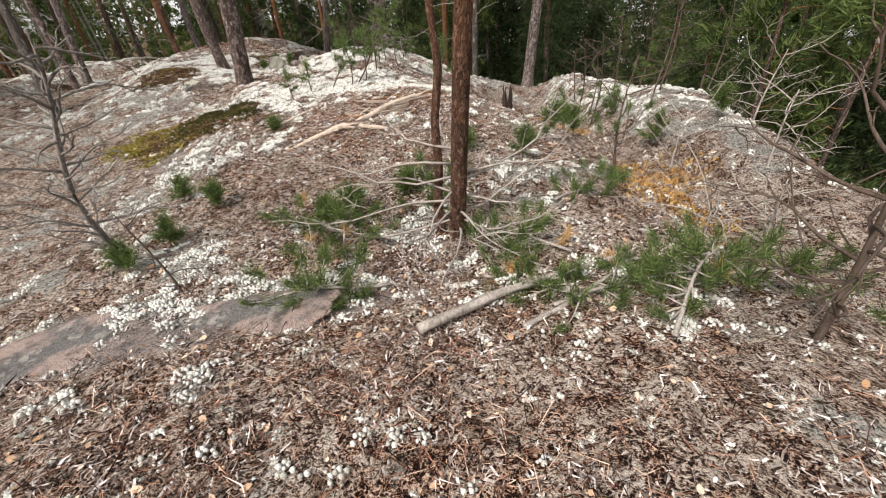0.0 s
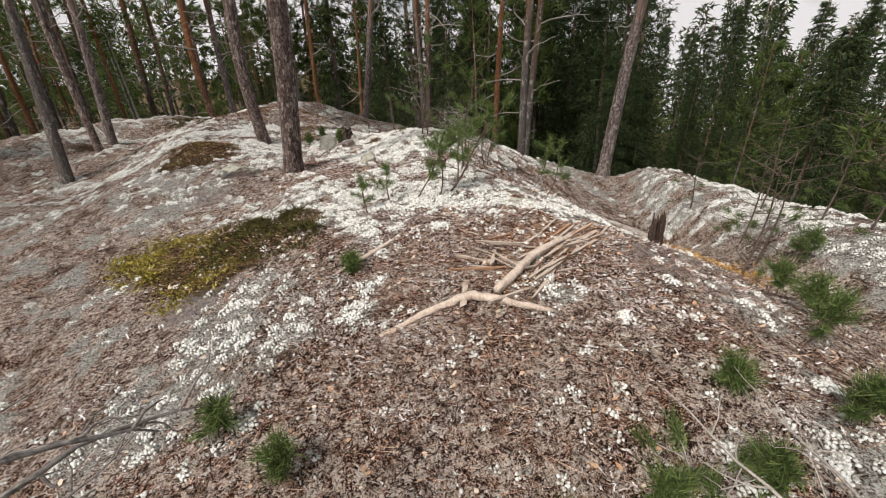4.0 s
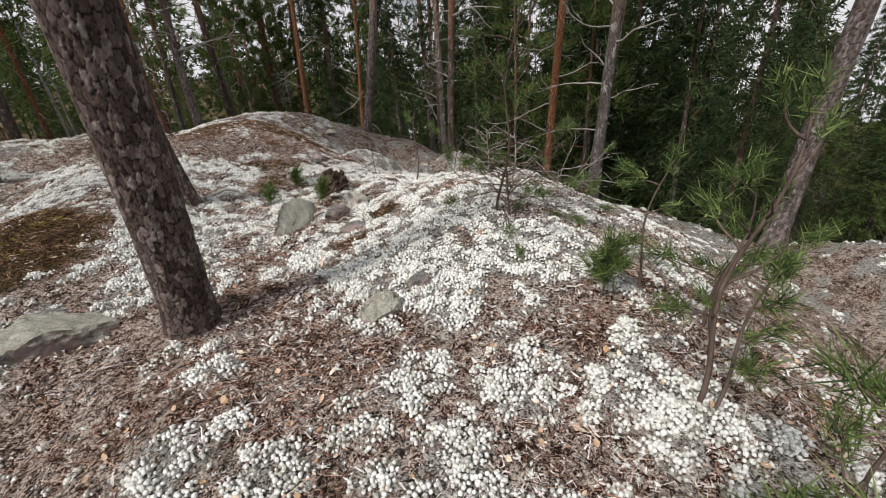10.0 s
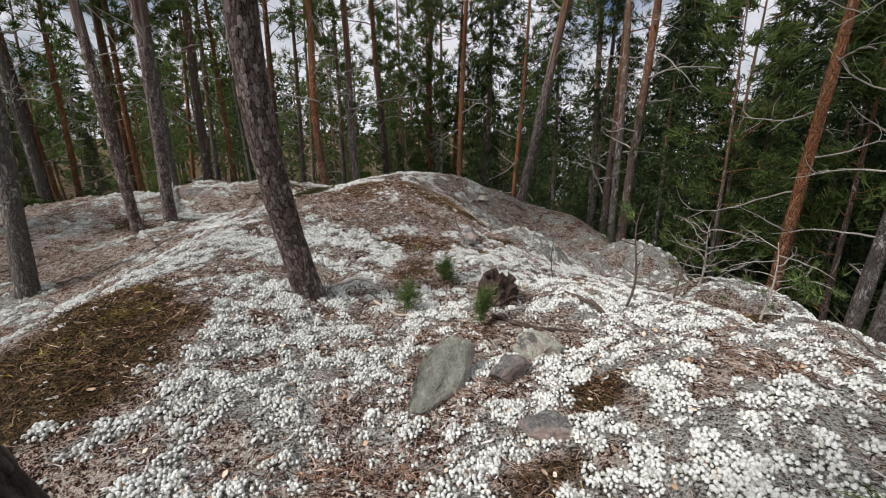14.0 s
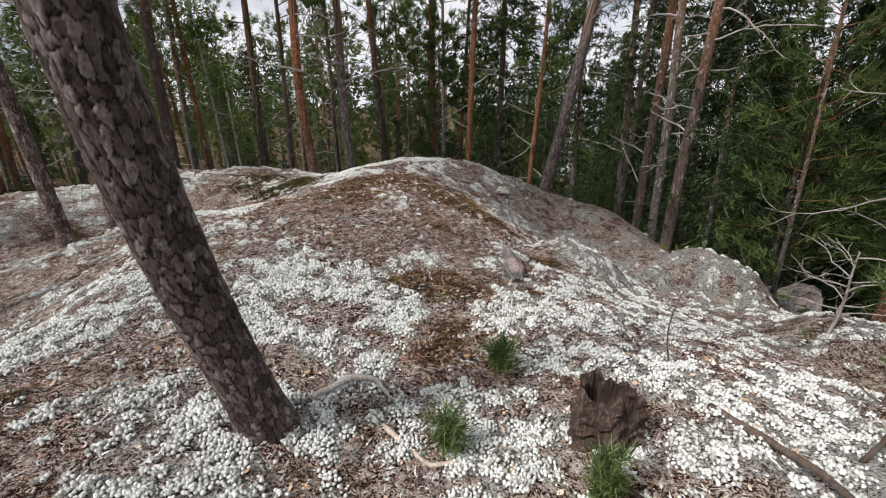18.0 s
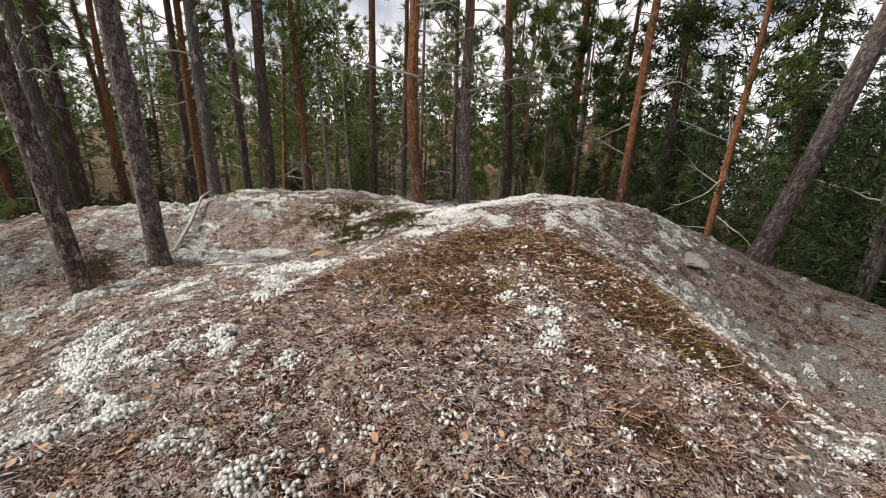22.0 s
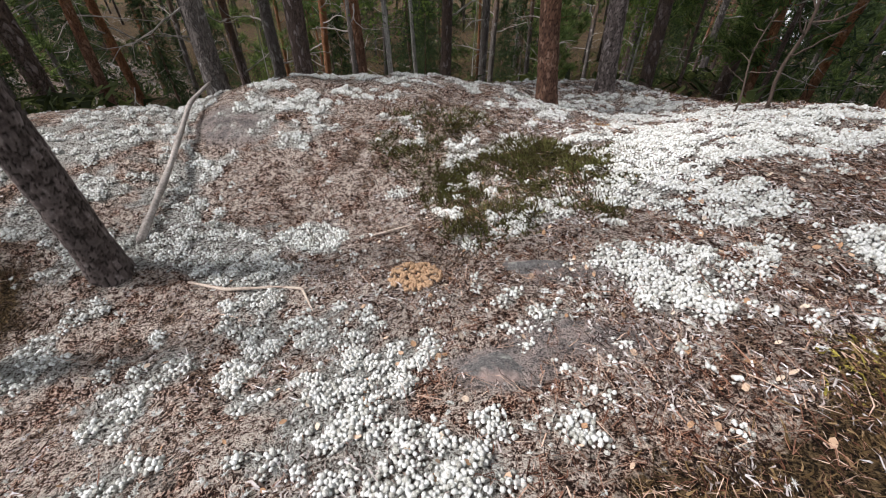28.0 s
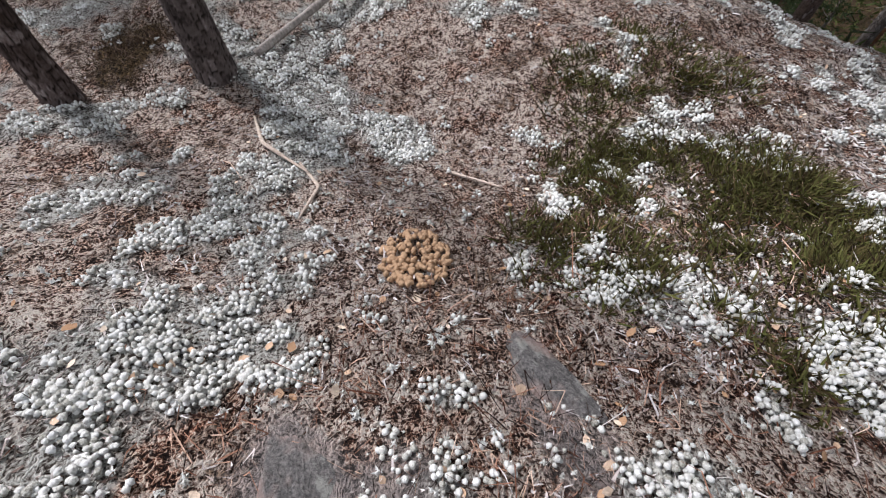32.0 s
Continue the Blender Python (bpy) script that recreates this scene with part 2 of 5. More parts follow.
def rock_material(name, cap):
    """Granite with crusts and stains; cap tells how much pale lichen lies on what faces up."""
    m, n, l, b = material(name, 0.88, 0.3)
    tex = n.new("ShaderNodeTexCoord").outputs["Object"]
    fine, mid, big = noise_tex(n, l, tex, 90, 8, 0.8), noise_tex(n, l, tex, 14, 6, 0.7), noise_tex(n, l, tex, 3.2, 4)
    c = ramp(n, l, fine, [(0.32, (0.035, 0.035, 0.035)), (0.5, (0.20, 0.195, 0.19)), (0.68, (0.42, 0.40, 0.38))])
    crust = ramp(n, l, mid, [(0.54, (0, 0, 0)), (0.60, (0.7, 0.7, 0.7))])
    c = mixed(n, l, crust, c, (0.50, 0.51, 0.47))
    warm = ramp(n, l, big, [(0.46, (0, 0, 0)), (0.56, (0.85, 0.85, 0.85))])
    c = mixed(n, l, warm, c, (0.52, 0.40, 0.36))
    stain = ramp(n, l, noise_tex(n, l, tex, 8.5, 5), [(0.56, (0, 0, 0)), (0.68, (0.8, 0.8, 0.8))])
    c = mixed(n, l, stain, c, (0.08, 0.08, 0.075))
    up = n.new("ShaderNodeSeparateXYZ")
    l.new(n.new("ShaderNodeNewGeometry").outputs["Normal"], up.inputs[0])
    spread = maths(n, l, "ADD", maths(n, l, "MULTIPLY", up.outputs[2], 0.7), maths(n, l, "MULTIPLY", maths(n, l, "ADD", mid, big), 0.55))
    cloak = ramp(n, l, spread, [(1.18 - cap, (0, 0, 0)), (1.28 - cap, (1, 1, 1))])
    cushions = ramp(n, l, maths(n, l, "ADD", maths(n, l, "MULTIPLY", fine, 0.6), maths(n, l, "MULTIPLY", mid, 0.4)), [(0.36, (0.12, 0.10, 0.07)), (0.48, (0.46, 0.46, 0.38)), (0.62, (0.72, 0.73, 0.64))])
    c = mixed(n, l, cloak, c, cushions)
    l.new(c, b.inputs["Base Color"])
    bumped(n, l, b, maths(n, l, "ADD", fine, maths(n, l, "MULTIPLY", mid, 1.5)), 0.9, 0.03)
    return m


def wood_material(name, stops, fibre=26.0):
    m, n, l, b = material(name, 0.85, 0.2)
    tex = n.new("ShaderNodeTexCoord").outputs["Object"]
    along = n.new("ShaderNodeMapping")
    along.inputs["Scale"].default_value = (1, 1, 0.07)
    l.new(tex, along.inputs["Vector"])
    fib = noise_tex(n, l, along.outputs[0], fibre * 3, 6, 0.7)
    blot = noise_tex(n, l, tex, 7, 4)
    mix = maths(n, l, "ADD", maths(n, l, "MULTIPLY", fib, 0.65), maths(n, l, "MULTIPLY", blot, 0.35))
    l.new(ramp(n, l, mix, stops), b.inputs["Base Color"])
    bumped(n, l, b, fib, 0.8, 0.008)
    return m


GROUND = ground_material()
LICHEN = stuff_material("reindeer_lichen", [(0.20, (0.15, 0.135, 0.11)), (0.32, (0.42, 0.42, 0.37)), (0.44, (0.69, 0.70, 0.66)), (0.66, (0.84, 0.86, 0.84))], 1.0, 190.0, 0.6)
# grey lichen and litter: darkest pieces also stand in for black shaded gaps
LICHEN_GREY = stuff_material("grey_lichen", [(0.24, (0.022, 0.012, 0.008)), (0.42, (0.22, 0.165, 0.14)), (0.6, (0.55, 0.495, 0.47)), (0.85, (0.84, 0.81, 0.81))], 1.0, 60.0, 0.3)
LITTER = stuff_material("dry_litter", [(0.30, (0.016, 0.007, 0.005)), (0.46, (0.12, 0.05, 0.030)), (0.64, (0.36, 0.19, 0.125)), (0.85, (0.78, 0.60, 0.47))], 0.9, 90.0, 0.3)
LEAF = stuff_material("dead_birch_leaf", [(0.3, (0.42, 0.26, 0.15)), (0.6, (0.62, 0.46, 0.33)), (0.8, (0.74, 0.63, 0.5))], 0.7, 60.0, 0.3)
MOSS = stuff_material("brown_moss", [(0.25, (0.025, 0.016, 0.008)), (0.5, (0.125, 0.08, 0.035)), (0.75, (0.36, 0.25, 0.13))], 1.0, 120.0, 0.5)
MOSS_GREEN = stuff_material("yellow_green_moss", [(0.2, (0.07, 0.055, 0.01)), (0.5, (0.25, 0.21, 0.04)), (0.8, (0.50, 0.43, 0.11))], 1.0, 120.0, 0.4)
MOSS_ORANGE = stuff_material("orange_moss", [(0.25, (0.16, 0.08, 0.03)), (0.5, (0.42, 0.24, 0.08)), (0.75, (0.62, 0.42, 0.16))], 1.0, 120.0, 0.5)
HEATHER = stuff_material("heather_green", [(0.2, (0.022, 0.017, 0.008)), (0.45, (0.075, 0.06, 0.022)), (0.65, (0.09, 0.10, 0.028)), (0.85, (0.19, 0.19, 0.06))], 0.9, 14.0, 0.5, 0.2, 0.2)
HEATHER_BROWN = stuff_material("heather_brown", [(0.2, (0.035, 0.022, 0.015)), (0.5, (0.115, 0.075, 0.05)), (0.8, (0.26, 0.185, 0.13))], 0.9, 80.0, 0.3)
NEEDLE = stuff_material("pine_needle", [(0.2, (0.04, 0.07, 0.02)), (0.5, (0.105, 0.165, 0.045)), (0.8, (0.23, 0.30, 0.10))], 0.6, 40.0, 0.2, 0.35, 0.4)
NEEDLE_DEAD = stuff_material("dead_needle", [(0.2, (0.32, 0.17, 0.07)), (0.5, (0.55, 0.34, 0.14)), (0.8, (0.68, 0.47, 0.22))], 0.7, 40.0, 0.2)
CROWN = stuff_material("pine_foliage", [(0.2, (0.04, 0.065, 0.02)), (0.5, (0.10, 0.15, 0.045)), (0.8, (0.20, 0.26, 0.08))], 0.7, 6.0, 0.3, 0.25, 0.5)
SPRUCE = stuff_material("spruce_foliage", [(0.2, (0.014, 0.026, 0.011)), (0.5, (0.038, 0.062, 0.023)), (0.8, (0.085, 0.12, 0.04))], 0.7, 6.0, 0.3, 0.25, 0.35)
BIRCH_LEAF = stuff_material("birch_foliage", [(0.2, (0.06, 0.10, 0.02)), (0.5, (0.12, 0.19, 0.04)), (0.8, (0.22, 0.30, 0.07))], 0.6, 6.0, 0.3, 0.25, 0.5)
BARK = bark_material("pine_bark", (0.135, 0.098, 0.082), (0.30, 0.145, 0.075), (0.36, 0.30, 0.29), 3.2, 2.0)
BARK_RED = bark_material("red_pine_bark", (0.17, 0.095, 0.065), (0.33, 0.15, 0.07), (0.40, 0.24, 0.16), 0.6, 1.5)
BARK_GREY = bark_material("grey_pine_bark", (0.16, 0.14, 0.128), (0.24, 0.15, 0.10), (0.42, 0.40, 0.38), 3.0, 2.0)
BARK_BIRCH = bark_material("birch_bark", (0.55, 0.53, 0.49), (0.6, 0.58, 0.55), (0.12, 0.11, 0.10), 30.0, 2.0)
TWIG = wood_material("dead_twig", [(0.3, (0.11, 0.095, 0.085)), (0.5, (0.34, 0.31, 0.28)), (0.7, (0.60, 0.57, 0.53))])
TWIG_DARK = wood_material("dark_twig", [(0.3, (0.035, 0.026, 0.022)), (0.5, (0.10, 0.075, 0.06)), (0.7, (0.20, 0.155, 0.125))])
TWIG_PALE = wood_material("lichened_twig", [(0.3, (0.06, 0.05, 0.045)), (0.5, (0.20, 0.18, 0.165)), (0.7, (0.46, 0.45, 0.42))])
WOOD = wood_material("weathered_wood", [(0.3, (0.24, 0.19, 0.15)), (0.5, (0.50, 0.42, 0.35)), (0.7, (0.70, 0.63, 0.55))])
ROT = wood_material("rotten_wood", [(0.3, (0.16, 0.075, 0.04)), (0.5, (0.40, 0.235, 0.14)), (0.7, (0.60, 0.44, 0.31))])
CHAR = wood_material("rotten_stump_wood", [(0.32, (0.012, 0.008, 0.007)), (0.5, (0.05, 0.034, 0.027)), (0.68, (0.19, 0.14, 0.11))])
def plated_material(name, crack, low, high, turn_at):
    """Bark for stems whose mesh carries its plates: shade of each plate and depth of the cracks in 'flake'."""
    m, n, l, b = material(name, 0.92, 0.2)
    tex = n.new("ShaderNodeTexCoord").outputs["Object"]
    data = n.new("ShaderNodeVertexColor")
    data.layer_name = "flake"
    split = n.new("ShaderNodeSeparateColor")
    l.new(data.outputs["Color"], split.inputs[0])
    grain = noise_tex(n, l, tex, 55, 10, 0.85)
    mix = maths(n, l, "ADD", maths(n, l, "MULTIPLY", split.outputs[0], 0.5), maths(n, l, "MULTIPLY", grain, 0.5))
    lower, upper = ramp(n, l, mix, [(0.22, crack), (0.36, low[0]), (0.58, low[1]), (0.76, low[2])]), ramp(n, l, mix, [(0.22, crack), (0.38, high[0]), (0.72, high[1])])
    sep = n.new("ShaderNodeSeparateXYZ")
    l.new(tex, sep.inputs[0])
    up = maths(n, l, "ADD", sep.outputs[2], maths(n, l, "MULTIPLY", maths(n, l, "SUBTRACT", noise_tex(n, l, tex, 4, 4), 0.5), 2.5))
    rise = n.new("ShaderNodeMapRange")
    rise.inputs[1].default_value, rise.inputs[2].default_value = turn_at, turn_at + 1.8
    l.new(up, rise.inputs[0])
    c = mixed(n, l, rise.outputs[0], lower, upper)
    c = mixed(n, l, split.outputs[1], crack, c)
    l.new(c, b.inputs["Base Color"])
    bumped(n, l, b, grain, 1.0, 0.03)
    return m


PLATED = plated_material("plated_pine_bark", (0.028, 0.02, 0.017), ((0.10, 0.072, 0.062), (0.25, 0.195, 0.178), (0.62, 0.55, 0.52)), ((0.20, 0.095, 0.05), (0.40, 0.21, 0.11)), 3.4)
PLATED_GREY = plated_material("plated_grey_bark", (0.03, 0.025, 0.022), ((0.11, 0.09, 0.083), (0.26, 0.215, 0.20), (0.56, 0.50, 0.48)), ((0.20, 0.11, 0.07), (0.36, 0.21, 0.13)), 2.8)
PLATED_RED = plated_material("plated_red_bark", (0.04, 0.022, 0.016), ((0.09, 0.05, 0.036), (0.19, 0.105, 0.07), (0.42, 0.29, 0.22)), ((0.26, 0.11, 0.05), (0.48, 0.24, 0.11)), 0.9)
UNDERGROWTH = stuff_material("forest_undergrowth", [(0.2, (0.02, 0.028, 0.01)), (0.5, (0.06, 0.08, 0.025)), (0.8, (0.14, 0.16, 0.05))], 0.8, 12.0, 0.3, 0.2, 0.3)
ROCK = rock_material("lichened_granite", 0.1)
ROCK_CAPPED = rock_material("lichen_covered_granite", 0.55)
DUNG = stuff_material("elk_dropping", [(0.2, (0.20, 0.11, 0.055)), (0.5, (0.38, 0.235, 0.13)), (0.8, (0.56, 0.39, 0.25))], 0.95, 160.0, 0.5)
CRUMB = stuff_material("wood_crumb", [(0.15, (0.10, 0.04, 0.02)), (0.5, (0.33, 0.165, 0.085)), (0.85, (0.62, 0.42, 0.27))], 0.9, 90.0, 0.3)

# ---------------------------------------------------------------- the lie of the land
RIDGE = [(1.2, -6), (0.3, -2), (-0.4, 2), (-1.2, 5), (-2.2, 7.8), (-4.4, 10.2), (-6.2, 12.4), (-7.8, 14.6), (-8.6, 17.5), (-9.2, 21), (-10, 26)]
SWELLS = [(-12, 10, -0.08), (-12, 12, 0.2), (-12, 14, 0.58), (-12, 16, 0.32), (-12, 18, 0.3), (-10, 12, 0.33), (-10, 14, -0.42), (-10, 18, -0.42), (-8, 12, 0.14), (-8, 16, 0.34), (-8, 18, 0.2), (-6, 6, 0.16), (-6, 8, 0.51), (-6, 10, 0.09), (-6, 12, 0.2), (-6, 14, 0.37), (-6, 18, 0.22), (-4, 8, -0.18), (-4, 10, -0.13), (-4, 12, -0.16), (-4, 16, -0.33), (-2, 2, -0.2), (-2, 4, -0.13), (-2, 8, 0.18), (-2, 10, 0.19), (-2, 12, 0.25), (-2, 16, 0.1), (-2, 18, 0.42), (0, 2, -0.31), (0, 4, 0.21), (0, 10, 0.34), (0, 12, 0.02), (2, 8, -0.46), (-5, 18.4, 0.5)]
rng = np.random.default_rng(7)


def step(a, b, v):
    t = np.clip((v - a) / (b - a), 0, 1)
    return t * t * (3 - 2 * t)


def ridge_off(x, y):
    """Metres from the crest line, to its right positive."""
    best, side = np.full(np.shape(x), 1e9), np.zeros(np.shape(x))
    for (ax, ay), (bx, by) in zip(RIDGE, RIDGE[1:]):
        ux, uy = bx - ax, by - ay
        t = np.clip(((x - ax) * ux + (y - ay) * uy) / (ux * ux + uy * uy), 0, 1)
        dx, dy = x - ax - t * ux, y - ay - t * uy
        d = np.hypot(dx, dy)
        side = np.where(d < best, np.sign(dx * uy - dy * ux), side)
        best = np.minimum(best, d)
    return best * side


def lattice(i, j, seed):
    h = (i.astype(np.int64) * 374761393 + j.astype(np.int64) * 668265263 + seed * 1274126177) & 0xFFFFFFFF
    h = ((h ^ (h >> 13)) * 1274126177) & 0xFFFFFFFF
    return ((h ^ (h >> 16)) & 0xFFFF) / 65535.0


def wave(x, y, size, seed=0):
    """Smooth noise from 0 to 1 with lumps of that size in metres."""
    x, y = np.asarray(x, float) / size, np.asarray(y, float) / size
    i, j = np.floor(x), np.floor(y)
    u, v = x - i, y - j
    u, v = u * u * (3 - 2 * u), v * v * (3 - 2 * v)
    a, b = lattice(i, j, seed), lattice(i + 1, j, seed)
    c, d = lattice(i, j + 1, seed), lattice(i + 1, j + 1, seed)
    return (a * (1 - u) + b * u) * (1 - v) + (c * (1 - u) + d * u) * v


# steep-sided rock humps: place, half axes, turn, height
HUMPS = [(-1.95, 15.5, 0.75, 0.6, 10, 0.42), (-2.9, 14.9, 0.35, 0.3, 40, 0.3), (-3.75, 14.3, 0.8, 0.55, 70, 0.35), (-0.9, 13.6, 0.8, 0.7, 0, 0.35), (-0.6, 12.2, 0.6, 0.7, 20, 0.25), (-17.5, 20.5, 2.8, 1.9, 50, 0.6), (3.15, 6.9, 0.85, 5.0, 0, 0.78), (-14.9, 11.2, 3.2, 3.0, 20, 0.6), (-11.9, 15.6, 2.2, 1.7, 40, 0.28)]


def humps(x, y, high=True):
    z = np.zeros(np.shape(x))
    for cx, cy, rx, ry, turn, h in HUMPS:
        c, s = math.cos(radians(turn)), math.sin(radians(turn))
        u, v = ((x - cx) * c + (y - cy) * s) / rx, (-(x - cx) * s + (y - cy) * c) / ry
        z = np.maximum(z, (h if high else 1.0) * np.exp(-((u * u + v * v) ** 2)))
    return z


def land(x, y):
    """The broad height of the rock and soil."""
    x, y = np.asarray(x, float), np.asarray(y, float)
    d = ridge_off(x, y)
    z = -1.0 * step(0.8, 4.5, d) - 3.2 * step(4.8, 9.5, d) - 0.7 * step(1.0, 4.0, -d) - 2.0 * step(6.5, 12.5, -d)
    west = np.where(x < -11, 0.5 + 0.5 * step(-11, -15, x), step(-16, -6, x))
    z = z - 1.5 * step(4.3, 7.5, -d) * step(13.5, 16.5, y) - 0.16 * np.clip(d - 12, 0, 950) - 0.6 * step(15, 24, y) * west - 0.5 * step(0, -8, y) - 1.6 * step(18.8, 23.5, y)
    for a, b, h in SWELLS:
        z = z + h * np.exp(-((x - a) ** 2 + (y - b) ** 2) / (2 * 1.35**2))
    return z + humps(x, y)


def blob(x, y, cx, cy, rx, ry, turn):
    c, s = math.cos(radians(turn)), math.sin(radians(turn))
    u, v = ((x - cx) * c + (y - cy) * s) / rx, (-(x - cx) * s + (y - cy) * c) / ry
    return np.exp(-(u * u + v * v) * 0.8)


# patches of the ground cover: place, half axes, turn
WHITE_NEAR = [(-2.99, 6.34, 0.4), (-1.92, 5.95, 0.35), (-1.02, 5.86, 0.45), (-1.61, 5.3, 0.22), (-0.96, 4.39, 0.22), (0.04, 6.23, 0.3), (-1.17, 5.11, 0.2), (-5.42, 7.61, 0.8), (-2.06, 8.23, 0.45), (-2.36, 3.88, 0.3), (0.62, 10.3, 0.8), (-2.03, 1.93, 0.3), (-2.71, 5.97, 0.4), (-0.51, 1.87, 0.18), (-3.04, 6.79, 0.28), (-2.96, 6.22, 0.3), (-3.02, 5.85, 0.25), (-1.77, 7.56, 0.4), (-1.76, 6.25, 0.4), (-1.38, 6.1, 0.4), (-1.18, 6.91, 0.3), (-2.25, 6.2, 0.25), (-2.25, 8.9, 0.45), (-5.2, 9.9, 0.4), (-0.78, 9.25, 0.7), (-5, 6.5, 0.6), (-0.3, 8.2, 0.5), (3.1, 4.6, 0.7), (3.1, 7, 0.8), (3.1, 9.2, 0.8)]
WHITE_MIDWAY = [(-5.47, 11.01, 0.35), (-4, 8.58, 0.25), (-2.56, 8.82, 0.35), (-2.24, 8.55, 0.4), (-1.79, 8.09, 0.5), (-0.42, 11.29, 0.7), (-2.78, 8.33, 0.3), (-7.5, 9.6, 0.8), (-1.06, 8.33, 0.4), (-6.9, 8.9, 0.6), (-6.2, 11.2, 0.5), (-4.31, 10.27, 0.3), (-4.33, 9.66, 0.3), (-4.2, 8.67, 0.28), (-4.52, 8.48, 0.28), (-4.78, 9.72, 0.18), (-1.78, 14.9, 0.7), (-2.7, 11, 0.5), (-2.55, 10.29, 0.4), (-2.81, 9.39, 0.3), (-6.6, 10.6, 0.4), (-5.69, 10.77, 0.35), (-5.26, 11.23, 0.28), (-5.11, 10.78, 0.25), (-4.22, 10.35, 0.25), (-3.63, 11.59, 0.35), (-2.5, 15.28, 0.6), (-2.2, 14.28, 0.7), (-4.1, 14.6, 0.6), (-3.4, 13.2, 0.5), (-5, 16, 0.5)]
WHITE_BEYOND = [(-6.21, 10.68, 0.35), (-5.64, 10.76, 0.3), (-5.48, 11.4, 0.25), (-5.24, 11.05, 0.22), (-5.03, 11.99, 0.14), (-4.06, 11.34, 0.25), (-3.72, 11.96, 0.4), (-6.18, 11.58, 0.15), (-10.28, 13.94, 0.26), (-9.97, 13.4, 0.26), (-9.35, 13.2, 0.3), (-8.8, 13.09, 0.3), (-8.02, 14.72, 0.24), (-8.45, 16.4, 0.5), (-8.6, 15.6, 0.32), (-10.12, 11.51, 0.3), (-10.25, 12.14, 0.25), (-9.64, 12.58, 0.22), (-11.73, 14.45, 0.4), (-8, 16.9, 0.6), (-8.87, 14.82, 0.2), (-8.2, 15.4, 0.35), (-8, 14.5, 0.2), (-8.7, 17.3, 0.6), (-8.82, 13.59, 0.18), (-9.1, 12.4, 0.25), (-7.6, 17.8, 0.5), (-12.4, 13.2, 0.6), (-11, 13.2, 0.3), (-9.3, 13.6, 0.22), (-9, 18.2, 0.5)]
WHITE = [(x, y, r * 1.1, r * 0.85, 25) for x, y, r in WHITE_NEAR + WHITE_MIDWAY + WHITE_BEYOND]
MOSSY = [(-4.3, 5.5, 0.5), (-3.3, 4.85, 0.45), (-3.77, 5.2, 0.45), (-2.84, 5.43, 0.35), (-3, 5.8, 0.3), (-4.5, 10.9, 0.2), (-5.5, 8.5, 0.5), (-6.3, 9.3, 0.5), (-5.4, 8.1, 0.4), (-5.9, 8.85, 0.4), (-4.64, 11.71, 0.25), (-5, 11.62, 0.25), (-6.49, 12.82, 0.3), (-5.25, 12.77, 0.22), (-4.87, 14.3, 0.3), (-6.5, 14.4, 0.5), (-6.64, 13.3, 0.35), (-5.74, 14.7, 0.45), (-4.15, 12.13, 0.15), (-4.2, 13.3, 0.2), (-7.1, 13.6, 0.45), (-6.74, 14.62, 0.45), (-5.92, 14.03, 0.4), (-5.4, 13.8, 0.4), (-7.5, 13.6, 0.3), (-7.2, 14.3, 0.35), (-7.3, 12.9, 0.3), (-2.81, 8.74, 0.2), (-1.34, 12.27, 0.4), (-2.69, 9.36, 0.15), (-4.6, 11.2, 0.2), (-11.03, 12.12, 0.32), (-5.5, 9.05, 0.22)]
BROWN = [(x, y, r * 1.1, r * 0.85, 20) for x, y, r in MOSSY]
LITTERED = [(-1.5, 6.65, 0.35, 0.28, 0), (-2.9, 7.1, 0.35, 0.2, 30), (-1.4, 4.75, 0.8, 0.35, 10), (-0.3, 4.8, 0.7, 0.6, 0), (-3.6, 9.3, 0.3, 0.3, 0), (-6.3, 11.9, 0.6, 0.5, 20), (-5.8, 12.4, 0.5, 0.4, 0), (-9.24, 14.0, 0.22, 0.18, 20), (0.3, 1.2, 1.0, 0.5, 20), (-0.8, 2.6, 0.9, 0.6, 0), (-1.3, 3.3, 0.6, 0.5, 0), (-10.2, 12.9, 0.3, 0.3, 30), (-10.9, 14.3, 0.6, 0.3, 35), (-9.9, 14.3, 0.3, 0.2, 30), (-8.2, 13.9, 0.4, 0.3, 20), (-9.7, 12.1, 0.3, 0.3, 20), (-11.0, 15.9, 0.8, 0.5, 20), (-8.0, 12.2, 0.5, 0.4, 0)]
BARE = [(-4.63, 12.96, 0.16, 0.3, 20), (-4.4, 12.35, 0.12, 0.35, 20), (-5.3, 14.05, 0.16, 0.12, 0), (-5.6, 17.0, 0.5, 0.3, 20), (-8.15, 14.1, 0.28, 0.1, 25), (-8.5, 14.4, 0.3, 0.12, 25), (-8.46, 13.72, 0.22, 0.09, 25), (-8.37, 12.9, 0.25, 0.12, 30), (-7.3, 14.8, 0.2, 0.1, 20), (-0.93, 1.3, 0.9, 0.16, 12), (-1.9, 1.2, 0.6, 0.3, 0), (-0.42, 5.7, 0.3, 0.2, 0), (0.6, 4.6, 0.4, 0.5, 0), (-4.57, 13.5, 0.15, 0.3, 20), (-3.3, 4.4, 0.3, 0.25, 0), (-4.6, 6.9, 0.5, 0.3, 30), (-11.8, 14.1, 0.4, 0.25, 30)]


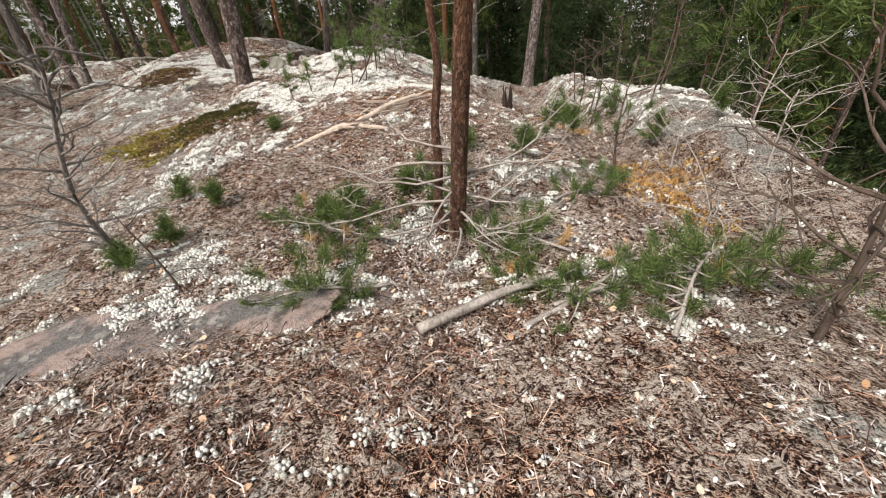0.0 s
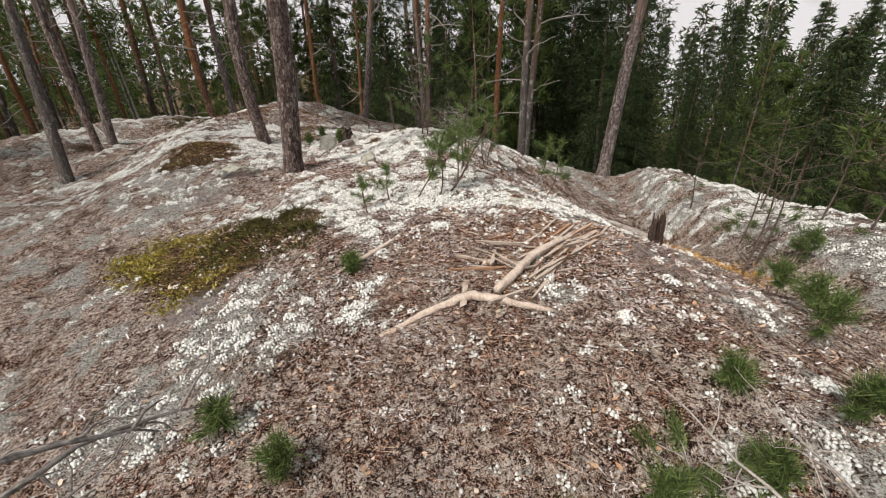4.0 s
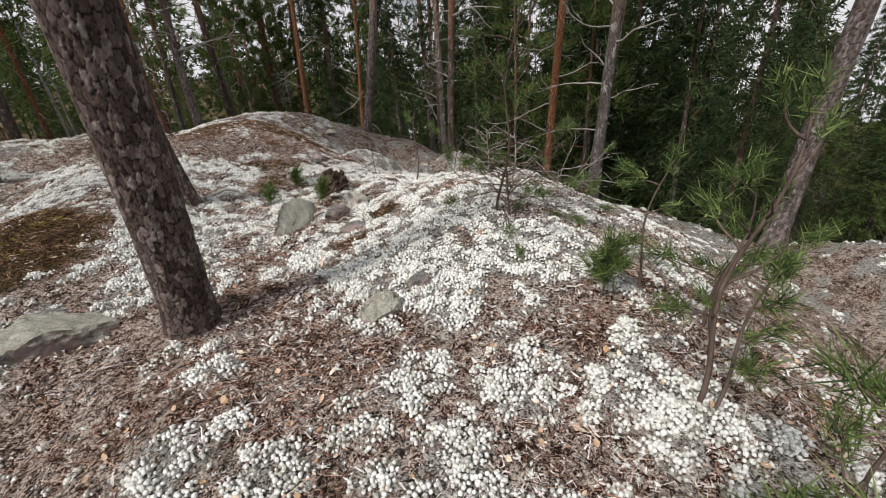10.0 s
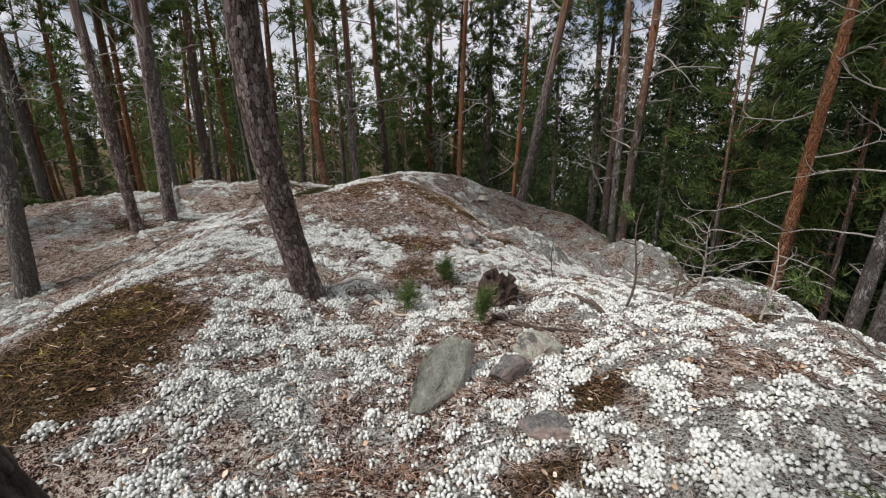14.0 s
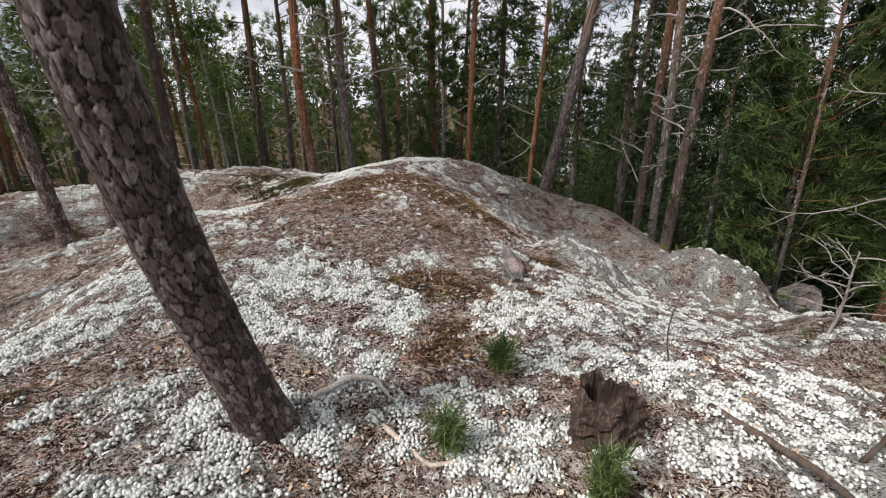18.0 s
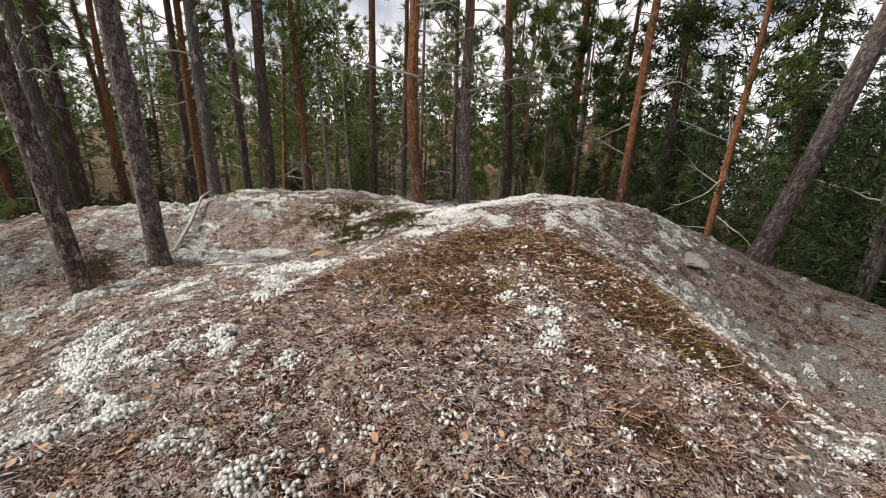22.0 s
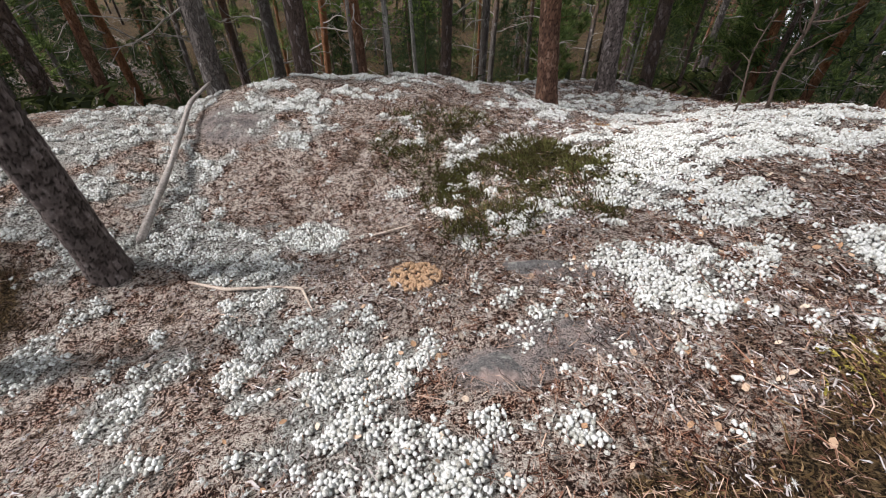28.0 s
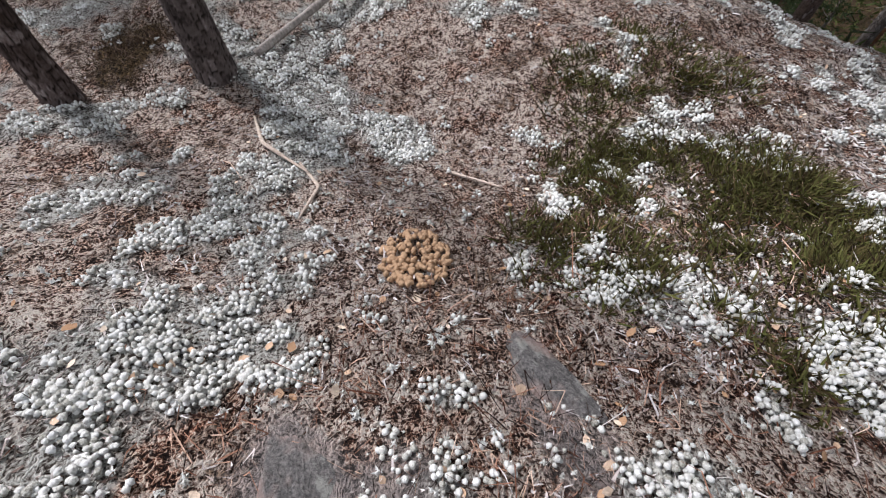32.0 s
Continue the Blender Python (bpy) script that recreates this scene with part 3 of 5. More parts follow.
def covers(x, y):
    """How much lichen, moss and bare rock there is, each from 0 to 1."""
    ragged = 0.55 * wave(x, y, 0.35, 3) + 0.3 * wave(x, y, 0.12, 4) + 0.4 * wave(x, y, 1.3, 5)
    speck = wave(x, y, 0.16, 6) * 0.6 + wave(x, y, 0.45, 7) * 0.4
    white = sum(blob(x, y, *p) for p in WHITE) * (0.35 + 1.3 * speck) + 0.85 * step(0.47, 0.74, ragged * 0.75 + speck * 0.25)
    white = white * (1 - 0.85 * np.clip(sum(blob(x, y, *p) for p in LITTERED) * (0.5 + speck), 0, 1))
    white = white * (1 - 0.5 * step(1.1, 2.3, ridge_off(x, y)) * step(10.5, 8.0, y))
    brown = sum(blob(x, y, *p) for p in BROWN)
    brown = brown * (0.3 + 0.9 * ragged) + np.clip(brown, 0, 0.8) * (0.7 * (wave(x, y, 0.17, 81) - 0.5) + 0.7 * (wave(x, y, 0.45, 82) - 0.5))
    bare = sum(blob(x, y, *p) for p in BARE) * (0.5 + 0.7 * ragged) + 0.5 * step(0.72, 0.95, wave(x, y, 0.7, 9) * 0.6 + ragged * 0.4)
    side = ridge_off(x, y)
    far = np.maximum(step(5.2, 8, side), step(6.2, 9, -side) * (0.35 + 0.65 * step(0.3, 0.6, wave(x, y, 2.6, 31))))
    hump = humps(x, y, False)
    far = np.maximum(far, step(18.8, 22, y)) * (1 - np.clip(1.4 * hump, 0, 1))
    white = (white + 0.3 * hump * speck + 0.5 * hump * (x > 2)) * (0.75 + 0.25 * step(2.6, 4.2, y))
    return np.clip(white * (1 - np.clip(brown, 0, 1)) * (1 - far), 0, 1), np.clip(brown + 0.9 * far, 0, 1), np.clip(bare, 0, 1)


def growth(x, y, w):
    """Above zero where lichen grows: its patches broken up into islands of every size."""
    return np.minimum(w, 0.74) + 0.75 * (wave(x, y, 0.24, 71) - 0.5) + 0.6 * (wave(x, y, 0.10, 72) - 0.5) - 0.64


def ground_z(x, y):
    x, y = np.asarray(x, float), np.asarray(y, float)
    rough = 0.10 * (wave(x, y, 0.9, 11) - 0.5) + 0.07 * (wave(x, y, 0.33, 12) - 0.5) + 0.035 * (wave(x, y, 0.12, 13) - 0.5)
    return land(x, y) + rough


def z_at(x, y):
    return float(ground_z(x, y))


def mesh_of(name, verts, faces, mat, smooth=True):
    """A mesh from arrays: verts n x 3, faces m x 3 or m x 4."""
    verts, faces = np.asarray(verts, np.float32), np.asarray(faces, np.int32)
    me = bpy.data.meshes.new(name)
    me.vertices.add(len(verts))
    me.vertices.foreach_set("co", verts.ravel())
    k = faces.shape[1]
    me.loops.add(faces.size)
    me.loops.foreach_set("vertex_index", faces.ravel())
    me.polygons.add(len(faces))
    me.polygons.foreach_set("loop_start", np.arange(0, faces.size, k, dtype=np.int32))
    me.polygons.foreach_set("use_smooth", np.full(len(faces), smooth))
    me.materials.append(mat)
    me.update(calc_edges=True)
    me.validate()
    return me


def steps_out(lo, hi, fine, far):
    inner = list(np.arange(lo, hi + fine / 2, fine))
    out, gap = [hi], fine
    while out[-1] < far:
        gap *= 1.13
        out.append(out[-1] + gap)
    down, gap = [lo], fine
    while down[-1] > -far:
        gap *= 1.13
        down.append(down[-1] - gap)
    return np.array(down[:0:-1] + inner + out[1:])


def build_ground():
    xs, ys = steps_out(-12.5, 2.8, 0.068, 900), steps_out(-0.4, 18.5, 0.068, 900)
    gx, gy = np.meshgrid(xs, ys)
    v = np.stack([gx, gy, ground_z(gx, gy)], -1).reshape(-1, 3)
    nx = len(xs)
    i = (np.arange(len(ys) - 1)[:, None] * nx + np.arange(nx - 1)).ravel()
    f = np.stack([i, i + 1, i + nx + 1, i + nx], 1)
    me = mesh_of("ground", v, f, GROUND)
    layer = me.color_attributes.new("cover", "FLOAT_COLOR", "POINT")
    w, b, r = covers(v[:, 0], v[:, 1])
    w = np.clip(0.5 + 1.3 * growth(v[:, 0], v[:, 1], w), 0, 1) * (w > 0.02)
    layer.data.foreach_set("color", np.stack([w, b, r, np.ones(len(v))], 1).astype(np.float32).ravel())
    tagged(new("ground", me), "rocky forest ground with lichen, moss and dry litter", "ground", kind="structure")


build_ground()

# ---------------------------------------------------------------- ground cover that nobody could count
def sphere(level):
    bm = bmesh.new()
    bmesh.ops.create_icosphere(bm, subdivisions=level, radius=1.0)
    v = np.array([p.co[:] for p in bm.verts])
    f = np.array([[p.index for p in q.verts] for q in bm.faces])
    bm.free()
    return v, f


def near_path(n, spread, lo=0.0, hi=1.0):
    """Random places on both sides of the crest, thinning outwards."""
    line = np.array(RIDGE[1:10], float)
    t = rng.uniform(lo, hi, n) * (len(line) - 1)
    k = np.minimum(t.astype(int), len(line) - 2)
    p = line[k] + (t - k)[:, None] * (line[k + 1] - line[k])
    return p + rng.normal(0, spread, (n, 2))


def scatter(name, shape, places, sizes, mat, label, sink=0.3, flat=0.75, wobble=0.0, tilt=0.3, smooth=False, lift=0.0, uneven=0.27):
    """Many copies of a shape in one mesh, each turned, scaled and set on the ground."""
    v, f = shape
    n = len(places)
    turn, lean = rng.uniform(0, 2 * np.pi, n), rng.normal(0, tilt, (n, 2))
    c, s = np.cos(turn)[:, None], np.sin(turn)[:, None]
    z = ground_z(places[:, 0], places[:, 1]) + lift
    stretch = rng.uniform(1 - uneven, 1 + uneven, (n, 2))
    px, py, pz = v[:, 0] * sizes[:, None] * stretch[:, :1], v[:, 1] * sizes[:, None] * stretch[:, 1:], v[:, 2] * sizes[:, None] * flat
    if wobble:
        w = 1 + wobble * rng.normal(0, 1, (n, len(v)))
        px, py, pz = px * w, py * w, pz * w
    x, y = px * c - py * s, px * s + py * c
    pz = pz + x * lean[:, :1] + y * lean[:, 1:] + (sizes * flat * (1 - sink))[:, None]
    out = np.stack([x + places[:, :1], y + places[:, 1:], pz + z[:, None]], -1).reshape(-1, 3)
    faces = (f[None] + (np.arange(n) * len(v))[:, None, None]).reshape(-1, f.shape[1])
    me = mesh_of(name, out, faces, mat, smooth=smooth)
    return tagged(new(name, me), label, name.replace("_", " "), kind="stuff")


def pick(places, score):
    return places[rng.uniform(0, 1, len(places)) < score]


def puff(kind):
    """One head of a lichen cushion: a small uneven ball, open below."""
    local = np.random.default_rng(kind)
    v, f = sphere(1)
    f = f[v[f].mean(1)[:, 2] > -0.15]
    used, f = np.unique(f, return_inverse=True)
    v = v[used] * local.uniform(0.88, 1.14, (len(used), 1))
    return v, f.reshape(-1, 3)


def cushions(kind, hearts, label, most=16):
    """Round lichen heads packed side by side into low domes of uneven size."""
    pack = rng.uniform(0.45, 1.25, len(hearts))
    count = np.maximum(2, (most * pack ** 2).astype(int))
    owner = np.repeat(np.arange(len(hearts)), count)
    k = np.arange(len(owner)) - np.repeat(np.cumsum(count) - count, count)
    r, a = 0.0105 * np.sqrt(k + 0.3), k * 2.39996 + rng.uniform(0, 6.28, len(hearts))[owner]
    oval = rng.uniform(0.8, 1.35, len(hearts))[owner]
    at = hearts[owner] + np.stack([r * np.cos(a) * oval, r * np.sin(a)], 1) + rng.normal(0, 0.0032, (len(owner), 2))
    dome = 0.55 * (0.0105 * np.sqrt(count))[owner] * (1 - k / count[owner]) * rng.uniform(0.6, 1.1, len(owner))
    scatter("reindeer_lichen", puff(kind), at, rng.uniform(0.0062, 0.0118, len(owner)), LICHEN, label, 0.35, 1.0, 0.05, 0.1, True, dome, 0.12)


def crumb():
    """A small ragged tuft of lichen: a few fronds round a low core."""
    local = np.random.default_rng(21)
    core = np.array([[0.6, 0, 0], [0, 0.6, 0], [-0.6, 0, 0], [0, -0.6, 0], [0, 0, 0.7]])
    d = local.normal(0, 1, (9, 3))
    d[:, 2] = np.abs(d[:, 2]) * 0.9
    d /= np.linalg.norm(d, axis=1, keepdims=True)
    side = np.cross(d, local.normal(0, 1, (9, 3)))
    side *= 0.22 / np.linalg.norm(side, axis=1, keepdims=True)
    bits = np.stack([d * 0.5 - side, d * 0.5 + side, d * local.uniform(0.9, 1.4, (9, 1))], 1).reshape(-1, 3)
    return np.vstack([core, bits]), np.vstack([[[0, 1, 4], [1, 2, 4], [2, 3, 4], [3, 0, 4]], np.arange(27).reshape(-1, 3) + 5])


def clumped(centres, each, spread):
    """Several places round each centre, so that cushions grow into one another."""
    p = np.repeat(centres, each, 0)
    return p + rng.normal(0, spread, p.shape)


def lichen_cover():
    text = "crumbly cushions of pale grey-green reindeer lichen"
    for kind in range(4):
        cand = near_path(60000, (0.9, 1.2, 1.6, 2.2)[kind])
        w, b, r = covers(cand[:, 0], cand[:, 1])
        cushions(kind, cand[growth(cand[:, 0], cand[:, 1], w) > 0][:1800], text)
    cand = near_path(26000, 1.9)
    w, b, r = covers(cand[:, 0], cand[:, 1])
    cushions(5, pick(cand, np.where(growth(cand[:, 0], cand[:, 1], w) > 0, 0.0, 0.3) * (1 - 0.8 * b) * step(0.45, 0.6, wave(cand[:, 0], cand[:, 1], 0.35, 51)))[:2600], "small round heads of pale reindeer lichen in the litter", 6)
    crumbs = clumped(pick(cand, np.where(growth(cand[:, 0], cand[:, 1], w) > -0.5, 0.5, 0.22) * (1 - 0.6 * b))[:8500], 3, 0.03)
    scatter("reindeer_lichen", crumb(), crumbs, rng.gamma(5, 0.0016, len(crumbs)) + 0.004, LICHEN, "small scattered tufts of pale reindeer lichen", 0.45, 0.8, 0.0)
    for x, y, wide in ((-10.0, 12.2, 2.0), (-8.0, 17.0, 1.5), (-1.6, 12.6, 1.6), (-11.5, 15.5, 1.6), (-6.8, 9.6, 1.3), (3.0, 7.0, 1.5)):
        cand = rng.normal(0, wide, (9000, 2)) + [x, y]
        w, b, r = covers(cand[:, 0], cand[:, 1])
        cushions(11, cand[growth(cand[:, 0], cand[:, 1], w) > 0][:1200], text, 13)
    for spread in (1.1, 1.6, 2.2):
        cand = near_path(60000, spread)
        w, b, r = covers(cand[:, 0], cand[:, 1])
        heart = pick(cand, np.clip(0.75 * step(0.4, 0.6, wave(cand[:, 0], cand[:, 1], 0.28, 41) * 0.6 + wave(cand[:, 0], cand[:, 1], 0.9, 42) * 0.4) + 0.08 - 0.6 * b, 0, 1))[:5200]
        fringe("grey_lichen", LICHEN_GREY, "small grey tufted lichen among dry litter", clumped(heart, 9, 0.028), 0.026, 0.0032, 0.75)


def fringe(name, mat, label, places, tall, wide, spray):
    """Short bent blades standing at the places."""
    n = len(places)
    base = np.column_stack([places, ground_z(places[:, 0], places[:, 1]) - 0.004])
    h = tall * rng.uniform(0.4, 1.3, n)
    mid = base + np.stack([rng.normal(0, spray, n) * h, rng.normal(0, spray, n) * h, h * 0.6], -1)
    tip = mid + np.stack([rng.normal(0, spray, n) * h, rng.normal(0, spray, n) * h, h * 0.4 * rng.uniform(-0.6, 1.0, n)], -1)
    side = rng.normal(0, 1, (n, 3))
    side /= np.linalg.norm(side, axis=1, keepdims=True)
    k = wide * rng.uniform(0.6, 1.5, n)[:, None]
    out = np.stack([base - side * k, base + side * k, mid + side * k, mid - side * k, tip], 1).reshape(-1, 3)
    f = np.array([[0, 1, 2], [0, 2, 3], [3, 2, 4]])
    faces = (f[None] + (np.arange(n) * 5)[:, None, None]).reshape(-1, 3)
    return tagged(new(name, mesh_of(name, out, faces, mat, False)), label, name.replace("_", " "), kind="stuff")


def litter_cover():
    twig = np.array([[-1, -0.05, 0.0], [-0.3, -0.06, 0.16], [0.4, -0.05, 0.12], [1, 0, -0.04], [0.4, 0.05, 0.15], [-0.3, 0.06, 0.1]])
    faces = np.array([[0, 1, 5], [1, 2, 5], [2, 4, 5], [2, 3, 4]])
    curl = np.array([[-1, -0.1, 0.0], [-0.3, -0.15, 0.35], [0.4, -0.05, 0.3], [0.8, 0.4, 0.1], [0.3, 0.12, 0.4], [-0.4, 0.02, 0.25]])
    for shape, count, size in ((twig, 30000, 0.0026), (curl, 26000, 0.0018)):
        cand = near_path(int(count * 2.2), 1.5)
        w, b, r = covers(cand[:, 0], cand[:, 1])
        spots = pick(cand, np.clip(0.9 - w * 0.75 - r * 0.35, 0.08, 1))[:count]
        scatter("dry_litter", (shape, faces), spots, rng.gamma(4, size * 0.75, len(spots)) + 0.004, LITTER, "dry brown heather twigs, needles and bark flakes", 0.1, 0.9, 0.1, 0.5)
    leaf = np.array([[-1, 0, 0.1], [-0.4, -0.55, 0.18], [0.3, -0.6, 0.02], [1, 0, 0.15], [0.3, 0.6, 0.2], [-0.4, 0.55, 0.02]])
    for spread in (1.0, 1.7):
        cand = near_path(60000, spread)
        w, b, r = covers(cand[:, 0], cand[:, 1])
        heart = pick(cand, np.clip(0.8 - w - r * 0.4, 0.05, 1))[:5200]
        fringe("heather_litter", LITTER, "tangled dry brown heather twigs and needles", clumped(heart, 10, 0.04), 0.036, 0.0016, 1.25)
    spots = near_path(3800, 1.3)
    scatter("fallen_leaves", (leaf, faces), spots, rng.uniform(0.009, 0.02, len(spots)), LEAF, "scattered dry tan birch leaves and bark flakes", -0.5, 0.5, 0.0, 0.4)


def tufts(name, mat, label, patches, count, tall, wide=0.004, spray=0.5, lift=0.0):
    """Upright little shoots: three-sided blades bunched over the patches."""
    areas = np.array([p[2] * p[3] for p in patches])
    k = rng.choice(len(patches), count, p=areas / areas.sum())
    p = np.array(patches)[k]
    r, a = np.sqrt(-np.log(rng.uniform(0.12, 1, count))), rng.uniform(0, 2 * np.pi, count)
    u, v, c, s = p[:, 2] * r * np.cos(a), p[:, 3] * r * np.sin(a), np.cos(np.radians(p[:, 4])), np.sin(np.radians(p[:, 4]))
    x, y = p[:, 0] + u * c - v * s, p[:, 1] + u * s + v * c
    keep = rng.uniform(0, 1, count) < 0.12 + 1.1 * step(0.36, 0.58, wave(x, y, 0.22, 21) * 0.6 + wave(x, y, 0.09, 23) * 0.4)
    x, y, n = x[keep], y[keep], int(keep.sum())
    base = np.stack([x, y, ground_z(x, y) - 0.01 + lift], -1)
    h = tall * rng.uniform(0.45, 1.2, n) * (0.4 + 0.9 * wave(x, y, 0.3, 22))
    tip = base + np.stack([rng.normal(0, spray, n) * h, rng.normal(0, spray, n) * h, h], -1)
    side = rng.normal(0, 1, (n, 3)) * [1, 1, 0.1]
    side /= np.linalg.norm(side, axis=1, keepdims=True)
    out = np.stack([base - side * wide, base + side * wide, (base + tip) / 2 + side * wide * 1.6, tip, (base + tip) / 2 - side * wide * 1.6], 1).reshape(-1, 3)
    f = np.array([[0, 1, 2], [0, 2, 4], [4, 2, 3]])
    faces = (f[None] + (np.arange(n) * 5)[:, None, None]).reshape(-1, 3)
    return tagged(new(name, mesh_of(name, out, faces, mat, False)), label, name.replace("_", " "), kind="stuff")


def moss_cover():
    for name, mat, label, seed in (("brown_moss", MOSS, "dark brown-green moss mat on the rock", 0.0), ("olive_moss", MOSS_GREEN, "yellow-green moss tips within the brown mat", 0.75)):
        cand = near_path(60000, 1.9)
        w, b, r = covers(cand[:, 0], cand[:, 1])
        side = ridge_off(cand[:, 0], cand[:, 1])
        heart = pick(cand, np.where(np.abs(side) < 5, np.clip(1.2 * (b - 0.35), 0, 1) * (wave(cand[:, 0], cand[:, 1], 0.25, 51) > seed), 0))[:4200]
        fringe(name, mat, label, clumped(heart, 9, 0.03), 0.028, 0.003, 0.8)
    tufts("moss_shoots", MOSS, "frayed brown moss shoots", BROWN, 9000, 0.03, 0.003, 0.9)
    heath = [(-2.9, 5.4, 0.35, 0.3, 10), (-3.2, 5.75, 0.4, 0.2, 10), (-2.75, 5.1, 0.25, 0.3, 0), (-3.4, 5.2, 0.3, 0.3, 0)]
    tufts("heather", HEATHER, "dark brown-green heather mat on the slope", heath, 15000, 0.06, 0.004, 0.7)
    tufts("yellow_moss", MOSS_GREEN, "yellow-green moss within the heather", [(-3.9, 5.3, 0.45, 0.4, 0), (-3.4, 4.8, 0.35, 0.35, 0), (-4.4, 5.5, 0.4, 0.4, 0)], 22000, 0.035, 0.005, 0.8)
    green = [(-9.35, 15.7, 0.45, 0.3, 20), (-9.8, 15.12, 0.4, 0.3, 20), (-9.2, 14.72, 0.24, 0.25, 0), (-10.4, 15.12, 0.3, 0.25, 30), (-9.0, 15.45, 0.35, 0.22, 30), (-10.6, 15.6, 0.35, 0.25, 30), (-8.75, 15.15, 0.2, 0.14, 0)]
    tufts("green_heather", HEATHER, "green heather patch on the rock top", green, 36000, 0.055, 0.0028, 0.8)
    tufts("bare_heather", HEATHER_BROWN, "brown leafless heather beside the green patch", [(-9.9, 15.6, 0.5, 0.4, 0), (-9.4, 14.9, 0.35, 0.35, 0), (-11.05, 12.2, 0.4, 0.28, 0), (-9.3, 14.3, 0.3, 0.25, 0)], 7500, 0.04, 0.0022, 0.9)
    tufts("orange_moss", MOSS_ORANGE, "orange-brown moss in a damp hollow", [(1.9, 2.5, 0.3, 0.4, 0), (1.7, 5.6, 0.35, 0.45, 0), (2.2, 3.3, 0.3, 0.4, 0), (-9.5, 16.8, 0.12, 0.1, 0)], 5000, 0.05, 0.005, 0.6)


def undergrowth():
    """Low bushes and tall moss over the forest floor round the rock."""
    n = 90000
    r, a = 7 + 38 * rng.uniform(0, 1, n) ** 1.3, rng.uniform(-0.3 * np.pi, 1.3 * np.pi, n)
    p = np.stack([-4.5 + r * np.cos(a), 8 + r * np.sin(a)], 1)
    d = ridge_off(p[:, 0], p[:, 1])
    keep = ((d > 6.2) | (d < -7.0) | (p[:, 1] > 19.8)) & (rng.uniform(0, 1, n) < 0.15 + 1.5 * step(0.4, 0.65, wave(p[:, 0], p[:, 1], 1.1, 61)))
    p = p[keep]
    fringe("undergrowth", UNDERGROWTH, "low green bilberry and moss on the forest floor", p, 0.32, 0.04, 0.6)


lichen_cover()
undergrowth()
litter_cover()
moss_cover()

# ---------------------------------------------------------------- trees
def part(name, mesh, parent, label=""):
    """One mesh object under a thing or a part."""
    ob = new(name, mesh)
    ob.parent = parent
    return tagged(ob, label)


def tube(points, radii, sides=8, rough=0.0, closed=True):
    """Verts and triangles of a round, tapering rod along points."""
    p, r = np.asarray(points, float), np.asarray(radii, float)
    n = len(p)
    way = np.gradient(p, axis=0)
    way /= np.linalg.norm(way, axis=1, keepdims=True) + 1e-9
    ref = np.where(np.abs(way[:, 2:]) > 0.9, [[1.0, 0, 0]], [[0, 0, 1.0]])
    a = np.cross(way, ref)
    a /= np.linalg.norm(a, axis=1, keepdims=True) + 1e-9
    b = np.cross(way, a)
    t = np.arange(sides) * 2 * np.pi / sides
    rr = r[:, None] * (1 + rough * rng.normal(0, 1, (n, sides)))
    v = p[:, None] + rr[..., None] * (np.cos(t)[:, None] * a[:, None] + np.sin(t)[:, None] * b[:, None])
    i, j = np.meshgrid(np.arange(n - 1), np.arange(sides), indexing="ij")
    k = (j + 1) % sides
    q = np.stack([i * sides + j, i * sides + k, (i + 1) * sides + k, (i + 1) * sides + j], -1).reshape(-1, 4)
    f = np.concatenate([q[:, [0, 1, 2]], q[:, [0, 2, 3]]])
    v = v.reshape(-1, 3)
    if closed:
        v = np.vstack([v, p[0], p[-1]])
        m, e = np.arange(sides), (n - 1) * sides
        f = np.concatenate([f, np.stack([(m + 1) % sides, m, np.full(sides, len(v) - 2)], 1), np.stack([e + m, e + (m + 1) % sides, np.full(sides, len(v) - 1)], 1)])
    return v, f


def joined(pieces):
    v, f, at = [], [], 0
    for a, b in pieces:
        v.append(a), f.append(b + at)
        at += len(a)
    return np.concatenate(v), np.concatenate(f)


def crooked(start, way, length, bends=8, wild=0.25, droop=0.0):
    """Points of a twig that wanders off along way."""
    p, d = [np.array(start, float)], np.array(way, float) / np.linalg.norm(way)
    for k in range(bends):
        d = d + rng.normal(0, wild, 3) * 0.5 + [0, 0, droop]
        d /= np.linalg.norm(d)
        p.append(p[-1] + d * length / bends)
    return np.array(p)


def sprays(at, ways, count, long, wide, spread):
    """Bunches of needle-like slivers: count at each place, pointing along ways with that spread."""
    n = len(at) * count
    base, way = np.repeat(at, count, 0), np.repeat(ways, count, 0)
    d = way + rng.normal(0, spread, (n, 3))
    d /= np.linalg.norm(d, axis=1, keepdims=True) + 1e-9
    side = np.cross(d, rng.normal(0, 1, (n, 3)))
    side /= np.linalg.norm(side, axis=1, keepdims=True) + 1e-9
    size = long * rng.uniform(0.6, 1.25, n)[:, None]
    root = base + rng.normal(0, 0.18, (n, 3)) * long
    v = np.stack([root - side * wide, root + side * wide, root + d * size], 1).reshape(-1, 3)
    return v, np.arange(3 * n).reshape(-1, 3)


def trunk_line(height, lean, bow, steps):
    """A stem that starts off crooked and straightens: lean in metres a metre, bow in metres at mid-height of the lowest 4 m."""
    z = np.linspace(-0.25, height, steps)
    s = np.sin(np.clip(z / 4.0, 0, 1) * np.pi)
    sway = 0.05 * np.sin(z * 0.9 + lean[0] * 40)
    return np.stack([lean[0] * z + bow[0] * s + sway * 0.4, lean[1] * z + bow[1] * s, z], 1)


